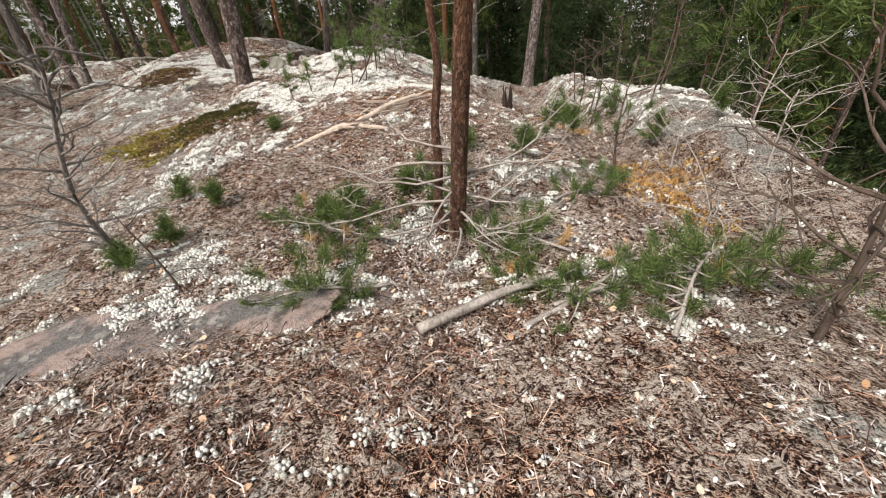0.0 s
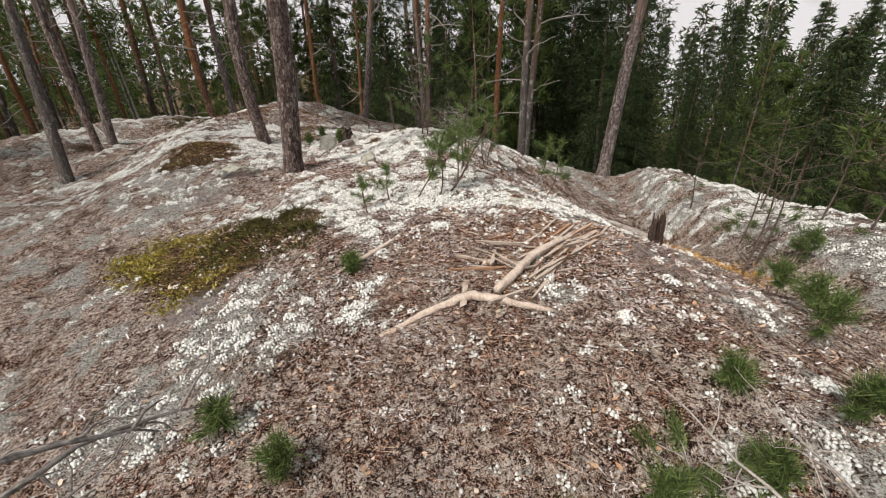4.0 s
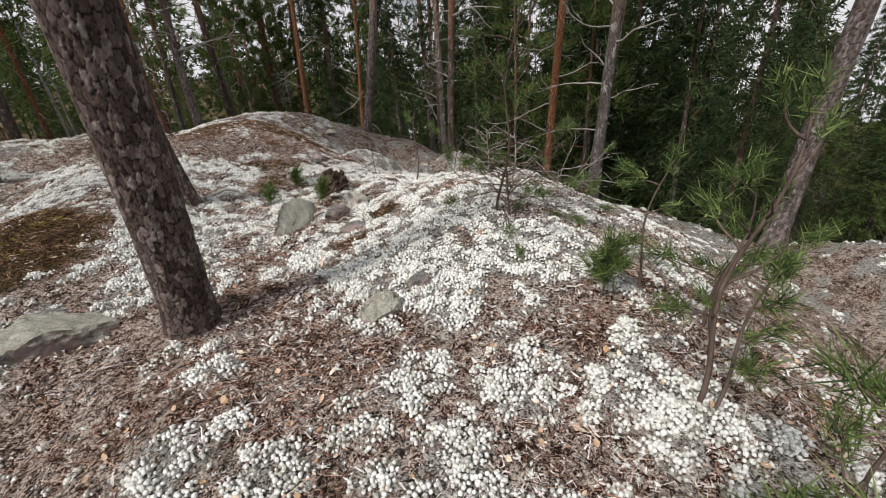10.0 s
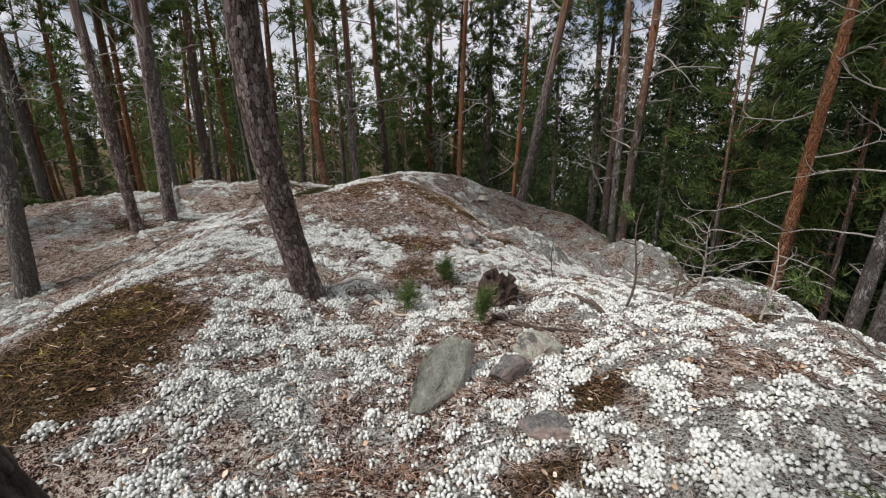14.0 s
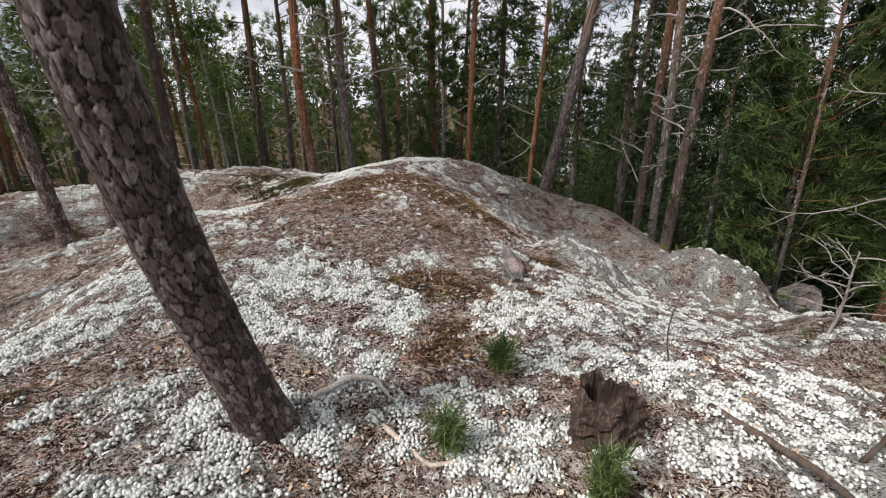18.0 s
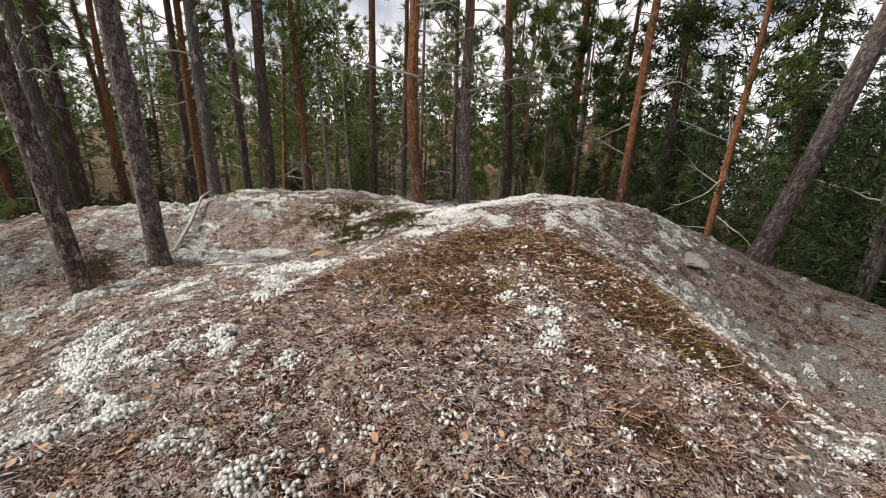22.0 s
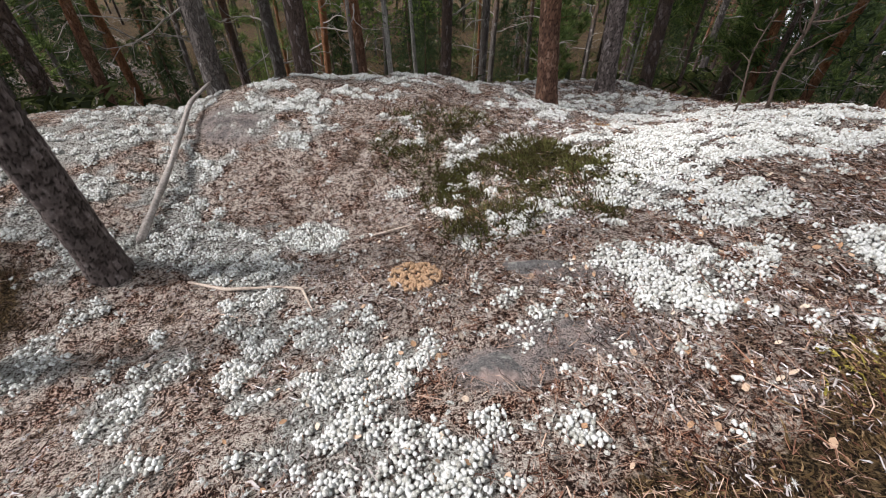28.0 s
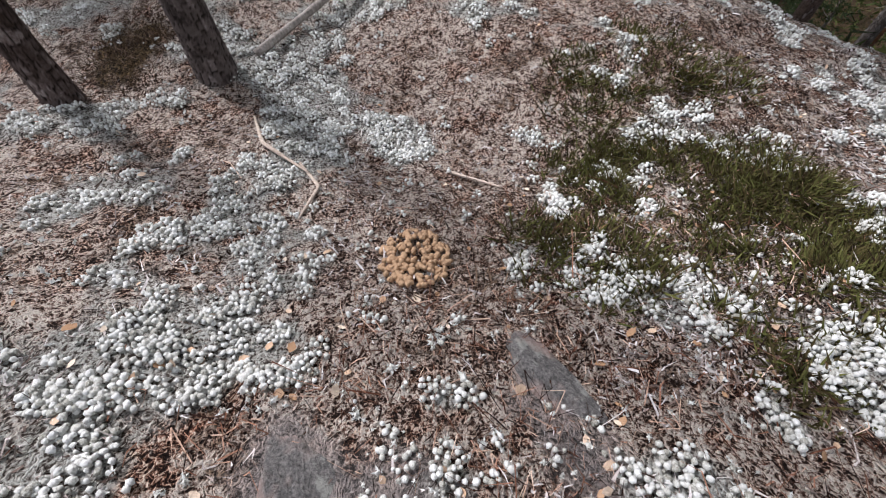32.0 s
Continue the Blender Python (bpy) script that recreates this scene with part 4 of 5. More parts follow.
def trunk_mesh(name, line, dia, mat, sides=20, flare=0.5, rugged=0.035):
    z = line[:, 2]
    h = z[-1]
    r = dia / 2 * (1 - 0.8 * np.clip(z / h, 0, 1) ** 1.15) * (1 + flare * np.exp(-np.clip(z + 0.1, 0, 9) / 0.14))
    v, f = tube(line, r, sides, rugged)
    return mesh_of(name, v, f, mat)


def plated_trunk(name, line, dia, mat, top, sides, gap, cell, seed, flare=0.5, taper=0.8):
    """A stem with real bark plates up to top metres: each plate stands out on its own, cracks lie deep between them."""
    local = np.random.default_rng(seed)
    h = line[-1, 2]
    zs = np.concatenate([np.arange(line[0, 2], top, gap), np.linspace(top, h, 24)])
    mid = np.stack([np.interp(zs, line[:, 2], line[:, i]) for i in range(3)], 1)
    r = dia / 2 * (1 - taper * np.clip(zs / h, 0, 1) ** 1.15) * (1 + flare * np.exp(-np.clip(zs + 0.1, 0, 9) / 0.14))
    around = max(6, int(round(np.pi * dia / cell)))
    tall = cell * 2.3
    a, z = np.meshgrid(np.arange(sides) / sides, zs)
    wob = 0.5 * (wave(a * around * 0.9, z / tall * 1.1, 0.5, seed) - 0.5) + 0.13 * (wave(a * around, z / tall, 0.16, seed + 8) - 0.5)
    u, w = a * around + wob, z / tall + 0.5 * (wave(z / tall, a * around, 0.6, seed + 1) - 0.5) + 0.12 * (wave(z / tall, a * around, 0.18, seed + 9) - 0.5)
    i, j = np.floor(u), np.floor(w)
    near, second, tone = np.full(u.shape, 9.0), np.full(u.shape, 9.0), np.zeros(u.shape)
    for di in (-1, 0, 1):
        for dj in (-1, 0, 1):
            ci, cj = np.mod(i + di, around), j + dj
            d = np.hypot(u - (i + di + 0.15 + 0.7 * lattice(ci, cj, seed + 2)), w - (cj + 0.1 + 0.8 * lattice(ci, cj, seed + 3)))
            closer = d < near
            second = np.where(closer, near, np.minimum(second, d))
            tone = np.where(closer, lattice(ci, cj, seed + 4), tone)
            near = np.where(closer, d, near)
    edge = step(0.0, 0.17, second - near)
    fine = wave(u * 5, w * 5, 1.0, seed + 5)
    fade = np.clip((top - z) / 0.8, 0.15, 1)
    out = cell * (0.2 * tone + 0.2 * edge + 0.12 * fine - 0.24) * fade
    rr = r[:, None] + out
    t = a * 2 * np.pi
    v = np.stack([mid[:, :1] + rr * np.cos(t), mid[:, 1:2] + rr * np.sin(t), z + 0 * rr], -1).reshape(-1, 3)
    n = len(zs)
    p, q = np.meshgrid(np.arange(n - 1), np.arange(sides), indexing="ij")
    k = (q + 1) % sides
    f = np.stack([p * sides + q, p * sides + k, (p + 1) * sides + k, (p + 1) * sides + q], -1).reshape(-1, 4)
    me = mesh_of(name, v, f, mat)
    layer = me.color_attributes.new("flake", "FLOAT_COLOR", "POINT")
    col = np.stack([0.6 * tone + 0.4 * fine, step(0.03, 0.16, second - near), fine, np.ones_like(tone)], -1)
    layer.data.foreach_set("color", col.astype(np.float32).ravel())
    return me


def limb_mesh(name, start, way, length, radius, mat, dead=True):
    pieces = []
    main = crooked(start, way, length, 9, 0.35, 0.01 if dead else 0.05)
    pieces.append(tube(main, np.linspace(radius, radius * 0.2, len(main)), 6))
    for k in (3, 4, 5, 6, 7, 8):
        if rng.uniform() < 0.8:
            w = main[k] - main[k - 1] + rng.normal(0, 0.7, 3) * np.linalg.norm(main[k] - main[k - 1])
            tw = crooked(main[k], w, length * rng.uniform(0.12, 0.4), 5, 0.5)
            pieces.append(tube(tw, np.linspace(radius * 0.4, radius * 0.08, len(tw)), 5))
    v, f = joined(pieces)
    return mesh_of(name, v, f, mat), main


def pine(x, y, height, dia, lean=(0, 0), bow=(0, 0), bark=None, label="", limbs=5, low=2.6, crown=True, fine=False, aim=None, foliage=0.55, z=None):
    """A Scots pine: trunk, bare lower limbs and an open crown."""
    tree = new("pine_tree")
    tree.location = (x, y, z_at(x, y) if z is None else z)
    tagged(tree, label or "Scots pine with flaking brown-grey bark", "tree", "pines on the rock")
    bark = bark or BARK
    line = trunk_line(height, lean, bow, 110 if fine else 36)
    if fine:
        mat = {BARK: PLATED, BARK_GREY: PLATED_GREY, BARK_RED: PLATED_RED}[bark]
        close = fine == 2
        part("trunk", plated_trunk("trunk", line, dia, mat, 3.2, 150 if close else 72, 0.0075 if close else 0.014, 0.029 if close else 0.032, int(abs(x) * 100)), tree)
    else:
        part("trunk", trunk_mesh("trunk", line, dia, bark, 14), tree)
    for k in range(limbs):
        hz = low + (height * foliage - low) * (k + rng.uniform(0, 0.8)) / max(limbs, 1)
        at = np.array([np.interp(hz, line[:, 2], line[:, i]) for i in range(3)])
        a = rng.uniform(0, 2 * np.pi) if aim is None else radians(aim) + rng.normal(0, 0.5)
        me, _ = limb_mesh("dead_limb", at, (np.cos(a), np.sin(a), rng.uniform(-0.25, 0.35)), rng.uniform(0.8, 1.9), dia * 0.09, TWIG)
        part("dead_limb", me, tree, "bare crooked grey limb")
    if crown:
        add_crown(tree, line, height, foliage, dia)
    return tree


def add_crown(tree, line, height, foliage, dia, count=20, wood=None):
    wood_bits, at, ways = [], [], []
    for k in range(count):
        t = (k + rng.uniform(0, 1)) / count
        hz = height * (foliage + (0.98 - foliage) * t)
        root = np.array([np.interp(hz, line[:, 2], line[:, i]) for i in range(3)])
        a, long = rng.uniform(0, 2 * np.pi), (0.9 + 1.6 * math.sin(math.pi * min(1, t * 0.8 + 0.2))) * rng.uniform(0.6, 1.2) * height / 14
        main = crooked(root, (np.cos(a), np.sin(a), rng.uniform(0, 0.5)), long, 7, 0.3, 0.03)
        wood_bits.append(tube(main, np.linspace(dia * 0.10, dia * 0.02, len(main)), 5))
        for p, q in zip(main[3:], main[2:]):
            for _ in range(2):
                o = rng.normal(0, 0.28, 3) * long * 0.45
                at.append(p + o), ways.append((p - q) / np.linalg.norm(p - q) + [0, 0, 0.5])
    part("upper_wood", mesh_of("upper_wood", *joined(wood_bits), wood or BARK_RED), tree, "orange-brown upper limbs")
    v, f = sprays(np.array(at), np.array(ways), 26, 0.26, 0.016, 0.75)
    part("crown", mesh_of("crown", v, f, CROWN, False), tree, "tufted dark green needle crown")


def spruce(x, y, height, dia, label="dark green spruce with branches to the ground"):
    tree = new("spruce_tree")
    tree.location = (x, y, z_at(x, y))
    tagged(tree, label, "tree", "spruces in the hollow")
    line = trunk_line(height, (0, 0), (0, 0), 12)
    part("trunk", trunk_mesh("trunk", line, dia, BARK_GREY, 8, 0.2), tree)
    at, ways = [], []
    rows = int(height * 2.6)
    for k in range(rows):
        t = k / rows
        hz = 0.7 + (height - 0.8) * t
        long = (0.25 + 2.1 * (1 - t) ** 0.8) * rng.uniform(0.75, 1.15)
        for j in range(9):
            a = rng.uniform(0, 2 * np.pi)
            out = np.array([np.cos(a), np.sin(a), 0])
            for s in np.arange(0.2, 1.01, 0.16):
                droop = -0.35 * s * s * long + 0.1 * s * long
                at.append(np.array([0, 0, hz]) + out * s * long + [0, 0, droop] + rng.normal(0, 0.06, 3))
                ways.append(out * 0.7 + [0, 0, -0.45])
    v, f = sprays(np.array(at), np.array(ways), 7, 0.24, 0.02, 0.6)
    part("foliage", mesh_of("foliage", v, f, SPRUCE, False), tree, "drooping dense spruce branches")
    return tree


def birch(x, y, height, dia, leafy=True):
    tree = new("birch_tree")
    tree.location = (x, y, z_at(x, y))
    tagged(tree, "slim pale-barked birch with light green leaves", "tree", "birches")
    line = trunk_line(height, (rng.normal(0, 0.02), rng.normal(0, 0.02)), (0, 0), 20)
    part("trunk", trunk_mesh("trunk", line, dia, BARK_BIRCH, 10, 0.2), tree)
    wood_bits, at, ways = [], [], []
    for k in range(16):
        hz = height * (0.2 + 0.78 * k / 16)
        root = np.array([np.interp(hz, line[:, 2], line[:, i]) for i in range(3)])
        a = rng.uniform(0, 2 * np.pi)
        main = crooked(root, (np.cos(a), np.sin(a), 0.6), rng.uniform(0.7, 1.6), 6, 0.3)
        wood_bits.append(tube(main, np.linspace(dia * 0.12, dia * 0.02, len(main)), 5))
        for p in main[2:]:
            at.append(p), ways.append((0, 0, 0.1))
    part("upper_wood", mesh_of("upper_wood", *joined(wood_bits), TWIG_DARK), tree)
    if leafy:
        v, f = sprays(np.array(at), np.array(ways), 30, 0.09, 0.03, 1.5)
        v = v + rng.normal(0, 0.22, (len(v) // 3, 1, 3)).repeat(3, 1).reshape(-1, 3)
        part("foliage", mesh_of("foliage", v, f, BIRCH_LEAF, False), tree, "loose light green leaves")
    return tree


def near_trees():
    pine(-3.6, 7.68, 12, 0.265, (0.174, -0.221), (0.07, -0.056), BARK, "stout Scots pine with thick flaking grey-brown bark plates", 3, 3.2, True, 2)
    pine(-5.06, 10.0, 12, 0.22, (0.104, -0.115), (-0.133, -0.197), BARK, "Scots pine with a bent foot and scaly dark bark", 4, 2.6, True, 2)
    pine(-10.78, 12.75, 13, 0.21, (0.114, -0.044), (0.0, 0.023), BARK_GREY, "Scots pine with grey bark and pale flaked patches", 4, 2.6, True, True)
    pine(-10.52, 11.94, 12, 0.17, (0.003, -0.046), (0.003, -0.024), BARK, "leaning Scots pine with red-brown upper stem", 3, 2.4, True, True)
    pine(-10.35, 17.17, 13, 0.22, (-0.06, 0.05), (-0.08, -0.06), BARK_RED, "Scots pine with bright orange-red bark", 6, 2.3, True, True, foliage=0.42)
    pine(-10.43, 18.9, 13, 0.25, (-0.06, 0.07), (-0.04, -0.02), BARK_GREY, "Scots pine with grey-brown bark and long bare limbs", 6, 2.2, True, True, foliage=0.42)
    pine(-4.94, 18.55, 12, 0.25, (0.205, -0.075), (0.039, 0.007), BARK_GREY, "Scots pine leaning out over the slope, grey below and orange above", 4, 3, True, True)
    pine(2.2, 10.8, 11, 0.26, (0.121, 0.062), (-0.018, 0.043), BARK_GREY, "leaning grey-barked Scots pine at the rock's edge", 4, 2.6, True, True)
    pine(-9.7, 9.95, 12, 0.22, (0.04, 0.08), (0, 0), BARK_GREY, limbs=4)


def broken_pine():
    """The red-barked dead-topped pine, with a second stem, that stands at the start of the rock."""
    x, y = 0.24, 2.1
    tree = new("pine_tree")
    tree.location = (x, y, z_at(x, y))
    tagged(tree, "small red-barked pine with a broken top and dead limbs", "tree", "pines on the rock")
    line = trunk_line(1.78, (0.09, -0.2), (0.0, 0), 40)
    z = line[:, 2]
    part("trunk", plated_trunk("trunk", line, 0.1, PLATED_RED, 1.78, 96, 0.006, 0.015, 77, 0.5, 0.16), tree, "flaking red-brown stem")
    bends = np.array([[-0.12, 0.05, -0.1], [-0.13, 0.06, 0.2], [-0.10, 0.07, 0.45], [-0.10, 0.08, 0.75], [-0.05, 0.08, 1.05], [-0.07, 0.08, 1.4], [-0.09, 0.08, 1.75]])
    zs = np.linspace(-0.1, 1.75, 34)
    line2 = np.stack([np.interp(zs, bends[:, 2], bends[:, i]) for i in range(3)], 1)
    part("second_stem", plated_trunk("second_stem", line2, 0.06, PLATED_RED, 1.75, 64, 0.007, 0.012, 78, 0.3, 0.45), tree, "thin crooked second stem")
    for a, h, long, up in ((175, 0.42, 1.15, 0.0), (190, 0.25, 1.3, -0.08), (160, 0.6, 0.8, 0.1), (5, 0.38, 1.1, 0.08), (15, 0.15, 0.9, -0.02), (-20, 0.3, 0.8, 0.05), (250, 0.35, 0.9, 0.1), (280, 0.2, 0.8, 0.0), (120, 0.5, 0.7, 0.2), (215, 0.5, 0.9, 0.12), (200, 0.12, 1.2, 0.05), (230, 0.2, 1.0, 0.02), (320, 0.12, 0.9, 0.05), (345, 0.45, 0.8, 0.15), (265, 0.08, 1.0, 0.03), (140, 0.3, 0.8, 0.1)):
        me, _ = limb_mesh("dead_limb", (0, 0, h), (math.cos(radians(a)), math.sin(radians(a)), up), long, 0.0095, TWIG)
        part("dead_limb", me, tree, "bare pale grey dead limb")


def forest():
    protos = [pine(60, -60, 14, 0.24, limbs=7, low=1.8, foliage=0.42), pine(63, -60, 12, 0.19, (0.03, 0.02), bark=BARK_RED, limbs=6, low=1.6, foliage=0.38),
              pine(66, -60, 15, 0.22, (-0.03, 0.01), bark=BARK_GREY, limbs=8, low=1.5, foliage=0.45), pine(69, -60, 11, 0.16, (0.01, -0.03), bark=BARK_RED, limbs=6, low=1.4, foliage=0.33)]
    dark = [spruce(72, -60, 13, 0.22), spruce(76, -60, 9, 0.16), spruce(80, -60, 16, 0.26)]
    young = [pine(90, -60, 7, 0.11, limbs=5, low=0.6, foliage=0.16), pine(93, -60, 9, 0.13, limbs=6, low=0.8, foliage=0.2, bark=BARK_GREY)]
    pale = [birch(84, -60, 7, 0.09), birch(87, -60, 9, 0.11)]
    chance = random.Random(5)

    def put(proto, x, y, size=1.0):
        m = pose(x, y, z_at(x, y) - 0.05, chance.uniform(-2, 2), chance.uniform(-2, 2), chance.uniform(0, 360)) @ Matrix.Scale(size, 4)
        copy_thing(proto, m).scale = (size,) * 3

    # stems that stand out between the rock and the woods
    for k, x, y in FIXED:
        put((protos + dark + pale)[k], x, y, chance.uniform(0.9, 1.1) if k < 4 or k > 6 else chance.uniform(0.62, 0.85))
    # the woods: pines to the left and ahead, spruces in the hollow to the right
    spots = []
    tries = 0
    while len(spots) < 400 and tries < 30000:
        tries += 1
        r, a = 7 + 36 * chance.uniform(0, 1) ** 0.7, chance.uniform(-0.25 * math.pi, 1.25 * math.pi)
        x, y = -4.5 + r * math.cos(a), 8 + r * math.sin(a)
        d = float(ridge_off(x, y))
        if (-6.5 < d < 6.6 and y < 20.5) or any((x - p) ** 2 + (y - q) ** 2 < 1.6 for p, q in spots):
            continue
        if d < 0 and y < 24 and chance.uniform(0, 1) < 0.3:
            continue
        spots.append((x, y))
        roll = chance.uniform(0, 1)
        if d > 0:
            open_side = 0.62 < math.atan2(y - 3, x + 1) < 1.08  # the woods lie lower here and let the sky in
            k = chance.choice((0, 1, 2)) if roll < 0.6 else chance.choice((3, 4))
            tall = (13, 9, 16, 7, 9)[k]
            put((dark + young)[k], x, y, min(chance.uniform(0.7, 1.1), (4.4 + 0.16 * max(0, d - 12) + chance.uniform(0.28, 0.6) * d) / tall if y < 15 else 1.1, max(0.22, (1.2 + 0.085 * math.hypot(x + 1, y - 3) - z_at(x, y)) / tall * chance.uniform(0.75, 1.12)) if open_side else 9))
        else:
            deep = d < -10
            pines = 0.4 if deep else 0.55
            put(chance.choice(protos) if roll < pines else chance.choice(young) if roll < 0.8 else chance.choice(dark) if roll < 0.92 else chance.choice(pale), x, y, chance.uniform(0.7, 1.1) if roll < 0.8 else chance.uniform(0.4, 0.75))
    # small spruces under the pines, and the far woods
    for _ in range(120):
        r, a = 9 + 26 * chance.uniform(0, 1), chance.uniform(-0.2 * math.pi, 1.2 * math.pi)
        x, y = -4.5 + r * math.cos(a), 8 + r * math.sin(a)
        d = float(ridge_off(x, y))
        if d > 7 or d < -8 or y > 21:
            put(chance.choice(dark), x, y, chance.uniform(0.12, 0.3))
    for p in protos + dark + young + pale:
        for o in (*p.children_recursive, p):
            bpy.data.objects.remove(o)


def far_woods():
    """The woods beyond, past counting: stems and ragged crowns in one sheet of trees."""
    stems, leaves = [], []
    for k in range(420):
        r, a = 40 + 45 * rng.uniform(), rng.uniform(-0.35 * np.pi, 1.35 * np.pi)
        x, y, h = -4.5 + r * np.cos(a), 8 + r * np.sin(a), rng.uniform(10, 17)
        z = z_at(x, y)
        if 0.6 < math.atan2(y - 3, x + 1) < 1.1:
            h = (1.0 + 0.08 * r - z) * rng.uniform(0.75, 1.1)
        stems.append(tube([(x, y, z - 0.2), (x + rng.normal(0, 0.2), y, z + h * 0.5), (x, y, z + h)], [0.13, 0.1, 0.03], 5))
        n, low = 110, rng.choice([0.08, 0.3, 0.4])
        t = rng.uniform(0, 1, n)
        wide = (0.4 + 2.0 * (1 - t)) * rng.uniform(0.3, 1, n)
        b = rng.uniform(0, 2 * np.pi, n)
        at = np.stack([x + wide * np.cos(b), y + wide * np.sin(b), z + h * (low + (1 - low) * t)], 1)
        leaves.append(sprays(at, np.stack([np.cos(b), np.sin(b), np.full(n, -0.2)], 1), 3, 0.7, 0.12, 0.7))
    stand = new("far_woods", mesh_of("far_woods", *joined(leaves), SPRUCE, False))
    tagged(stand, "dense dark green conifer woods beyond the rock", "woods", kind="stuff")
    tagged(new("far_stems", mesh_of("far_stems", *joined(stems), BARK_GREY)), "crowded grey conifer stems in the far woods", "woods", kind="stuff")


# which tree (pines 0 to 3, spruces 4 to 6, birches 7 and 8), and where
FIXED = [(1, -7.5, 20.6), (3, -5.8, 21.5), (0, -9.9, 23.5), (0, -2.7, 20.1), (2, -2.5, 18.5), (2, -3.1, 21.6), (0, -13.3, 15.7), (3, -13.6, 16.9), (2, -12.9, 14.4), (2, -14.9, 12.7), (0, -15.8, 13.1), (2, -16.7, 15.5), (0, -18.4, 16.8), (2, -16.2, 16.7), (1, -19.2, 19.4), (2, -17.1, 19.1), (7, -13.4, 17.3), (8, -15.3, 19.6), (0, -14.9, 20.1), (2, -15.2, 21.8), (0, -10.8, 21.6), (3, -9.2, 22.1), (3, -8.4, 22.3), (3, -17.5, 12.3), (2, -15.0, 11.8), (0, -18.5, 11.0), (2, 0.7, 13.9), (0, -2.3, 17.9), (1, 0.0, 15.5), (2, 1.0, 15.2), (6, -0.2, 21.7), (4, -4.5, 22.8), (6, 2.3, 20.1), (5, -1.5, 18.4), (4, 1.3, 21.7)]
near_trees()
broken_pine()
forest()
far_woods()

# ---------------------------------------------------------------- young pines and shrubs
def tuft_mesh(kind):
    local = (0.055, 0.07, 0.085, 0.06)[kind]
    at = np.stack([np.zeros(7), np.zeros(7), np.linspace(-0.05, 0.035, 7)], 1)
    v, f = sprays(at, np.tile([0, 0, 0.75], (7, 1)), 15, local, 0.0023, 0.55)
    return mesh_of("needle_tuft", v, f, NEEDLE_DEAD if kind == 3 else NEEDLE, False)


TUFTS = [tuft_mesh(k) for k in range(4)]


def put_tuft(parent, at, way, size, kind=None):
    ob = new("needle_tuft", TUFTS[int(rng.integers(0, 3)) if kind is None else kind])
    ob.parent = parent
    ob.matrix_local = Matrix.Translation(at) @ Vector(way).to_track_quat("Z", "Y").to_matrix().to_4x4() @ Matrix.Scale(size, 4)
    return ob


def sapling(x, y, height, lean=(0.1, 0), twigs=6, tufts_each=1, thick=0.009, label="", top=True, bare=0.0, group="young pines"):
    tree = new("pine_sapling")
    tree.location = (x, y, z_at(x, y))
    tagged(tree, label or "young pine with a thin dark stem and tufted needles", "sapling", group)
    z = np.linspace(-0.04, height, 12)
    sway = 0.03 * np.sin(z * 7 + x * 5)
    line = np.stack([lean[0] * z + sway, lean[1] * z - sway * 0.6, z], 1)
    part("stem", mesh_of("stem", *tube(line, np.linspace(thick, thick * 0.35, 12), 7, 0.06), TWIG_DARK), tree)
    if top:
        put_tuft(tree, line[-1], (lean[0], lean[1], 1), 1.2)
    for k in range(twigs):
        hz = height * (0.28 + 0.66 * (k + 0.5) / twigs)
        root = np.array([np.interp(hz, z, line[:, i]) for i in range(3)])
        a, long = k * 2.4 + x * 9, height * rng.uniform(0.16, 0.32) * (1.25 - 0.6 * hz / height)
        p = crooked(root, (math.cos(a), math.sin(a), 0.35), long, 6, 0.3, 0.06)
        twig = part("twig", mesh_of("twig", *tube(p, np.linspace(thick * 0.5, thick * 0.2, len(p)), 5), TWIG_DARK), tree)
        if rng.uniform() >= bare:
            put_tuft(twig, p[-1], p[-1] - p[-3], rng.uniform(1.0, 1.35))
            for q in range(tufts_each - 1):
                i = int(rng.integers(2, len(p) - 1))
                put_tuft(twig, p[i], p[i] - p[i - 1] + rng.normal(0, 0.02, 3), rng.uniform(0.6, 1.0))
    return tree


def dead_shrub(x, y, height, lean=(0, 0), limbs=10, thick=0.016, label="", reach=0.5, mat=None, tuft=0):
    shrub = new("dead_shrub")
    shrub.location = (x, y, z_at(x, y))
    tagged(shrub, label or "dead grey shrub with tangled bare twigs", "shrub", "dead shrubs")
    z = np.linspace(-0.04, height, 14)
    sway = 0.05 * np.sin(z * 4 + y)
    line = np.stack([lean[0] * z + sway, lean[1] * z + sway * 0.5, z], 1)
    part("stem", mesh_of("stem", *tube(line, np.linspace(thick, thick * 0.3, 14), 8, 0.08), mat or TWIG_DARK), shrub)
    for k in range(limbs):
        hz = height * (0.12 + 0.86 * k / limbs)
        root = np.array([np.interp(hz, z, line[:, i]) for i in range(3)])
        a = k * 2.6 + x
        me, main = limb_mesh("bare_twig", root, (math.cos(a), math.sin(a), rng.uniform(0, 0.6)), reach * rng.uniform(0.6, 1.2), min(thick * 0.45, 0.009), mat or TWIG)
        twig = part("bare_twig", me, shrub)
        if k < tuft:
            put_tuft(twig, main[-1], main[-1] - main[-3], 0.9)
    return shrub


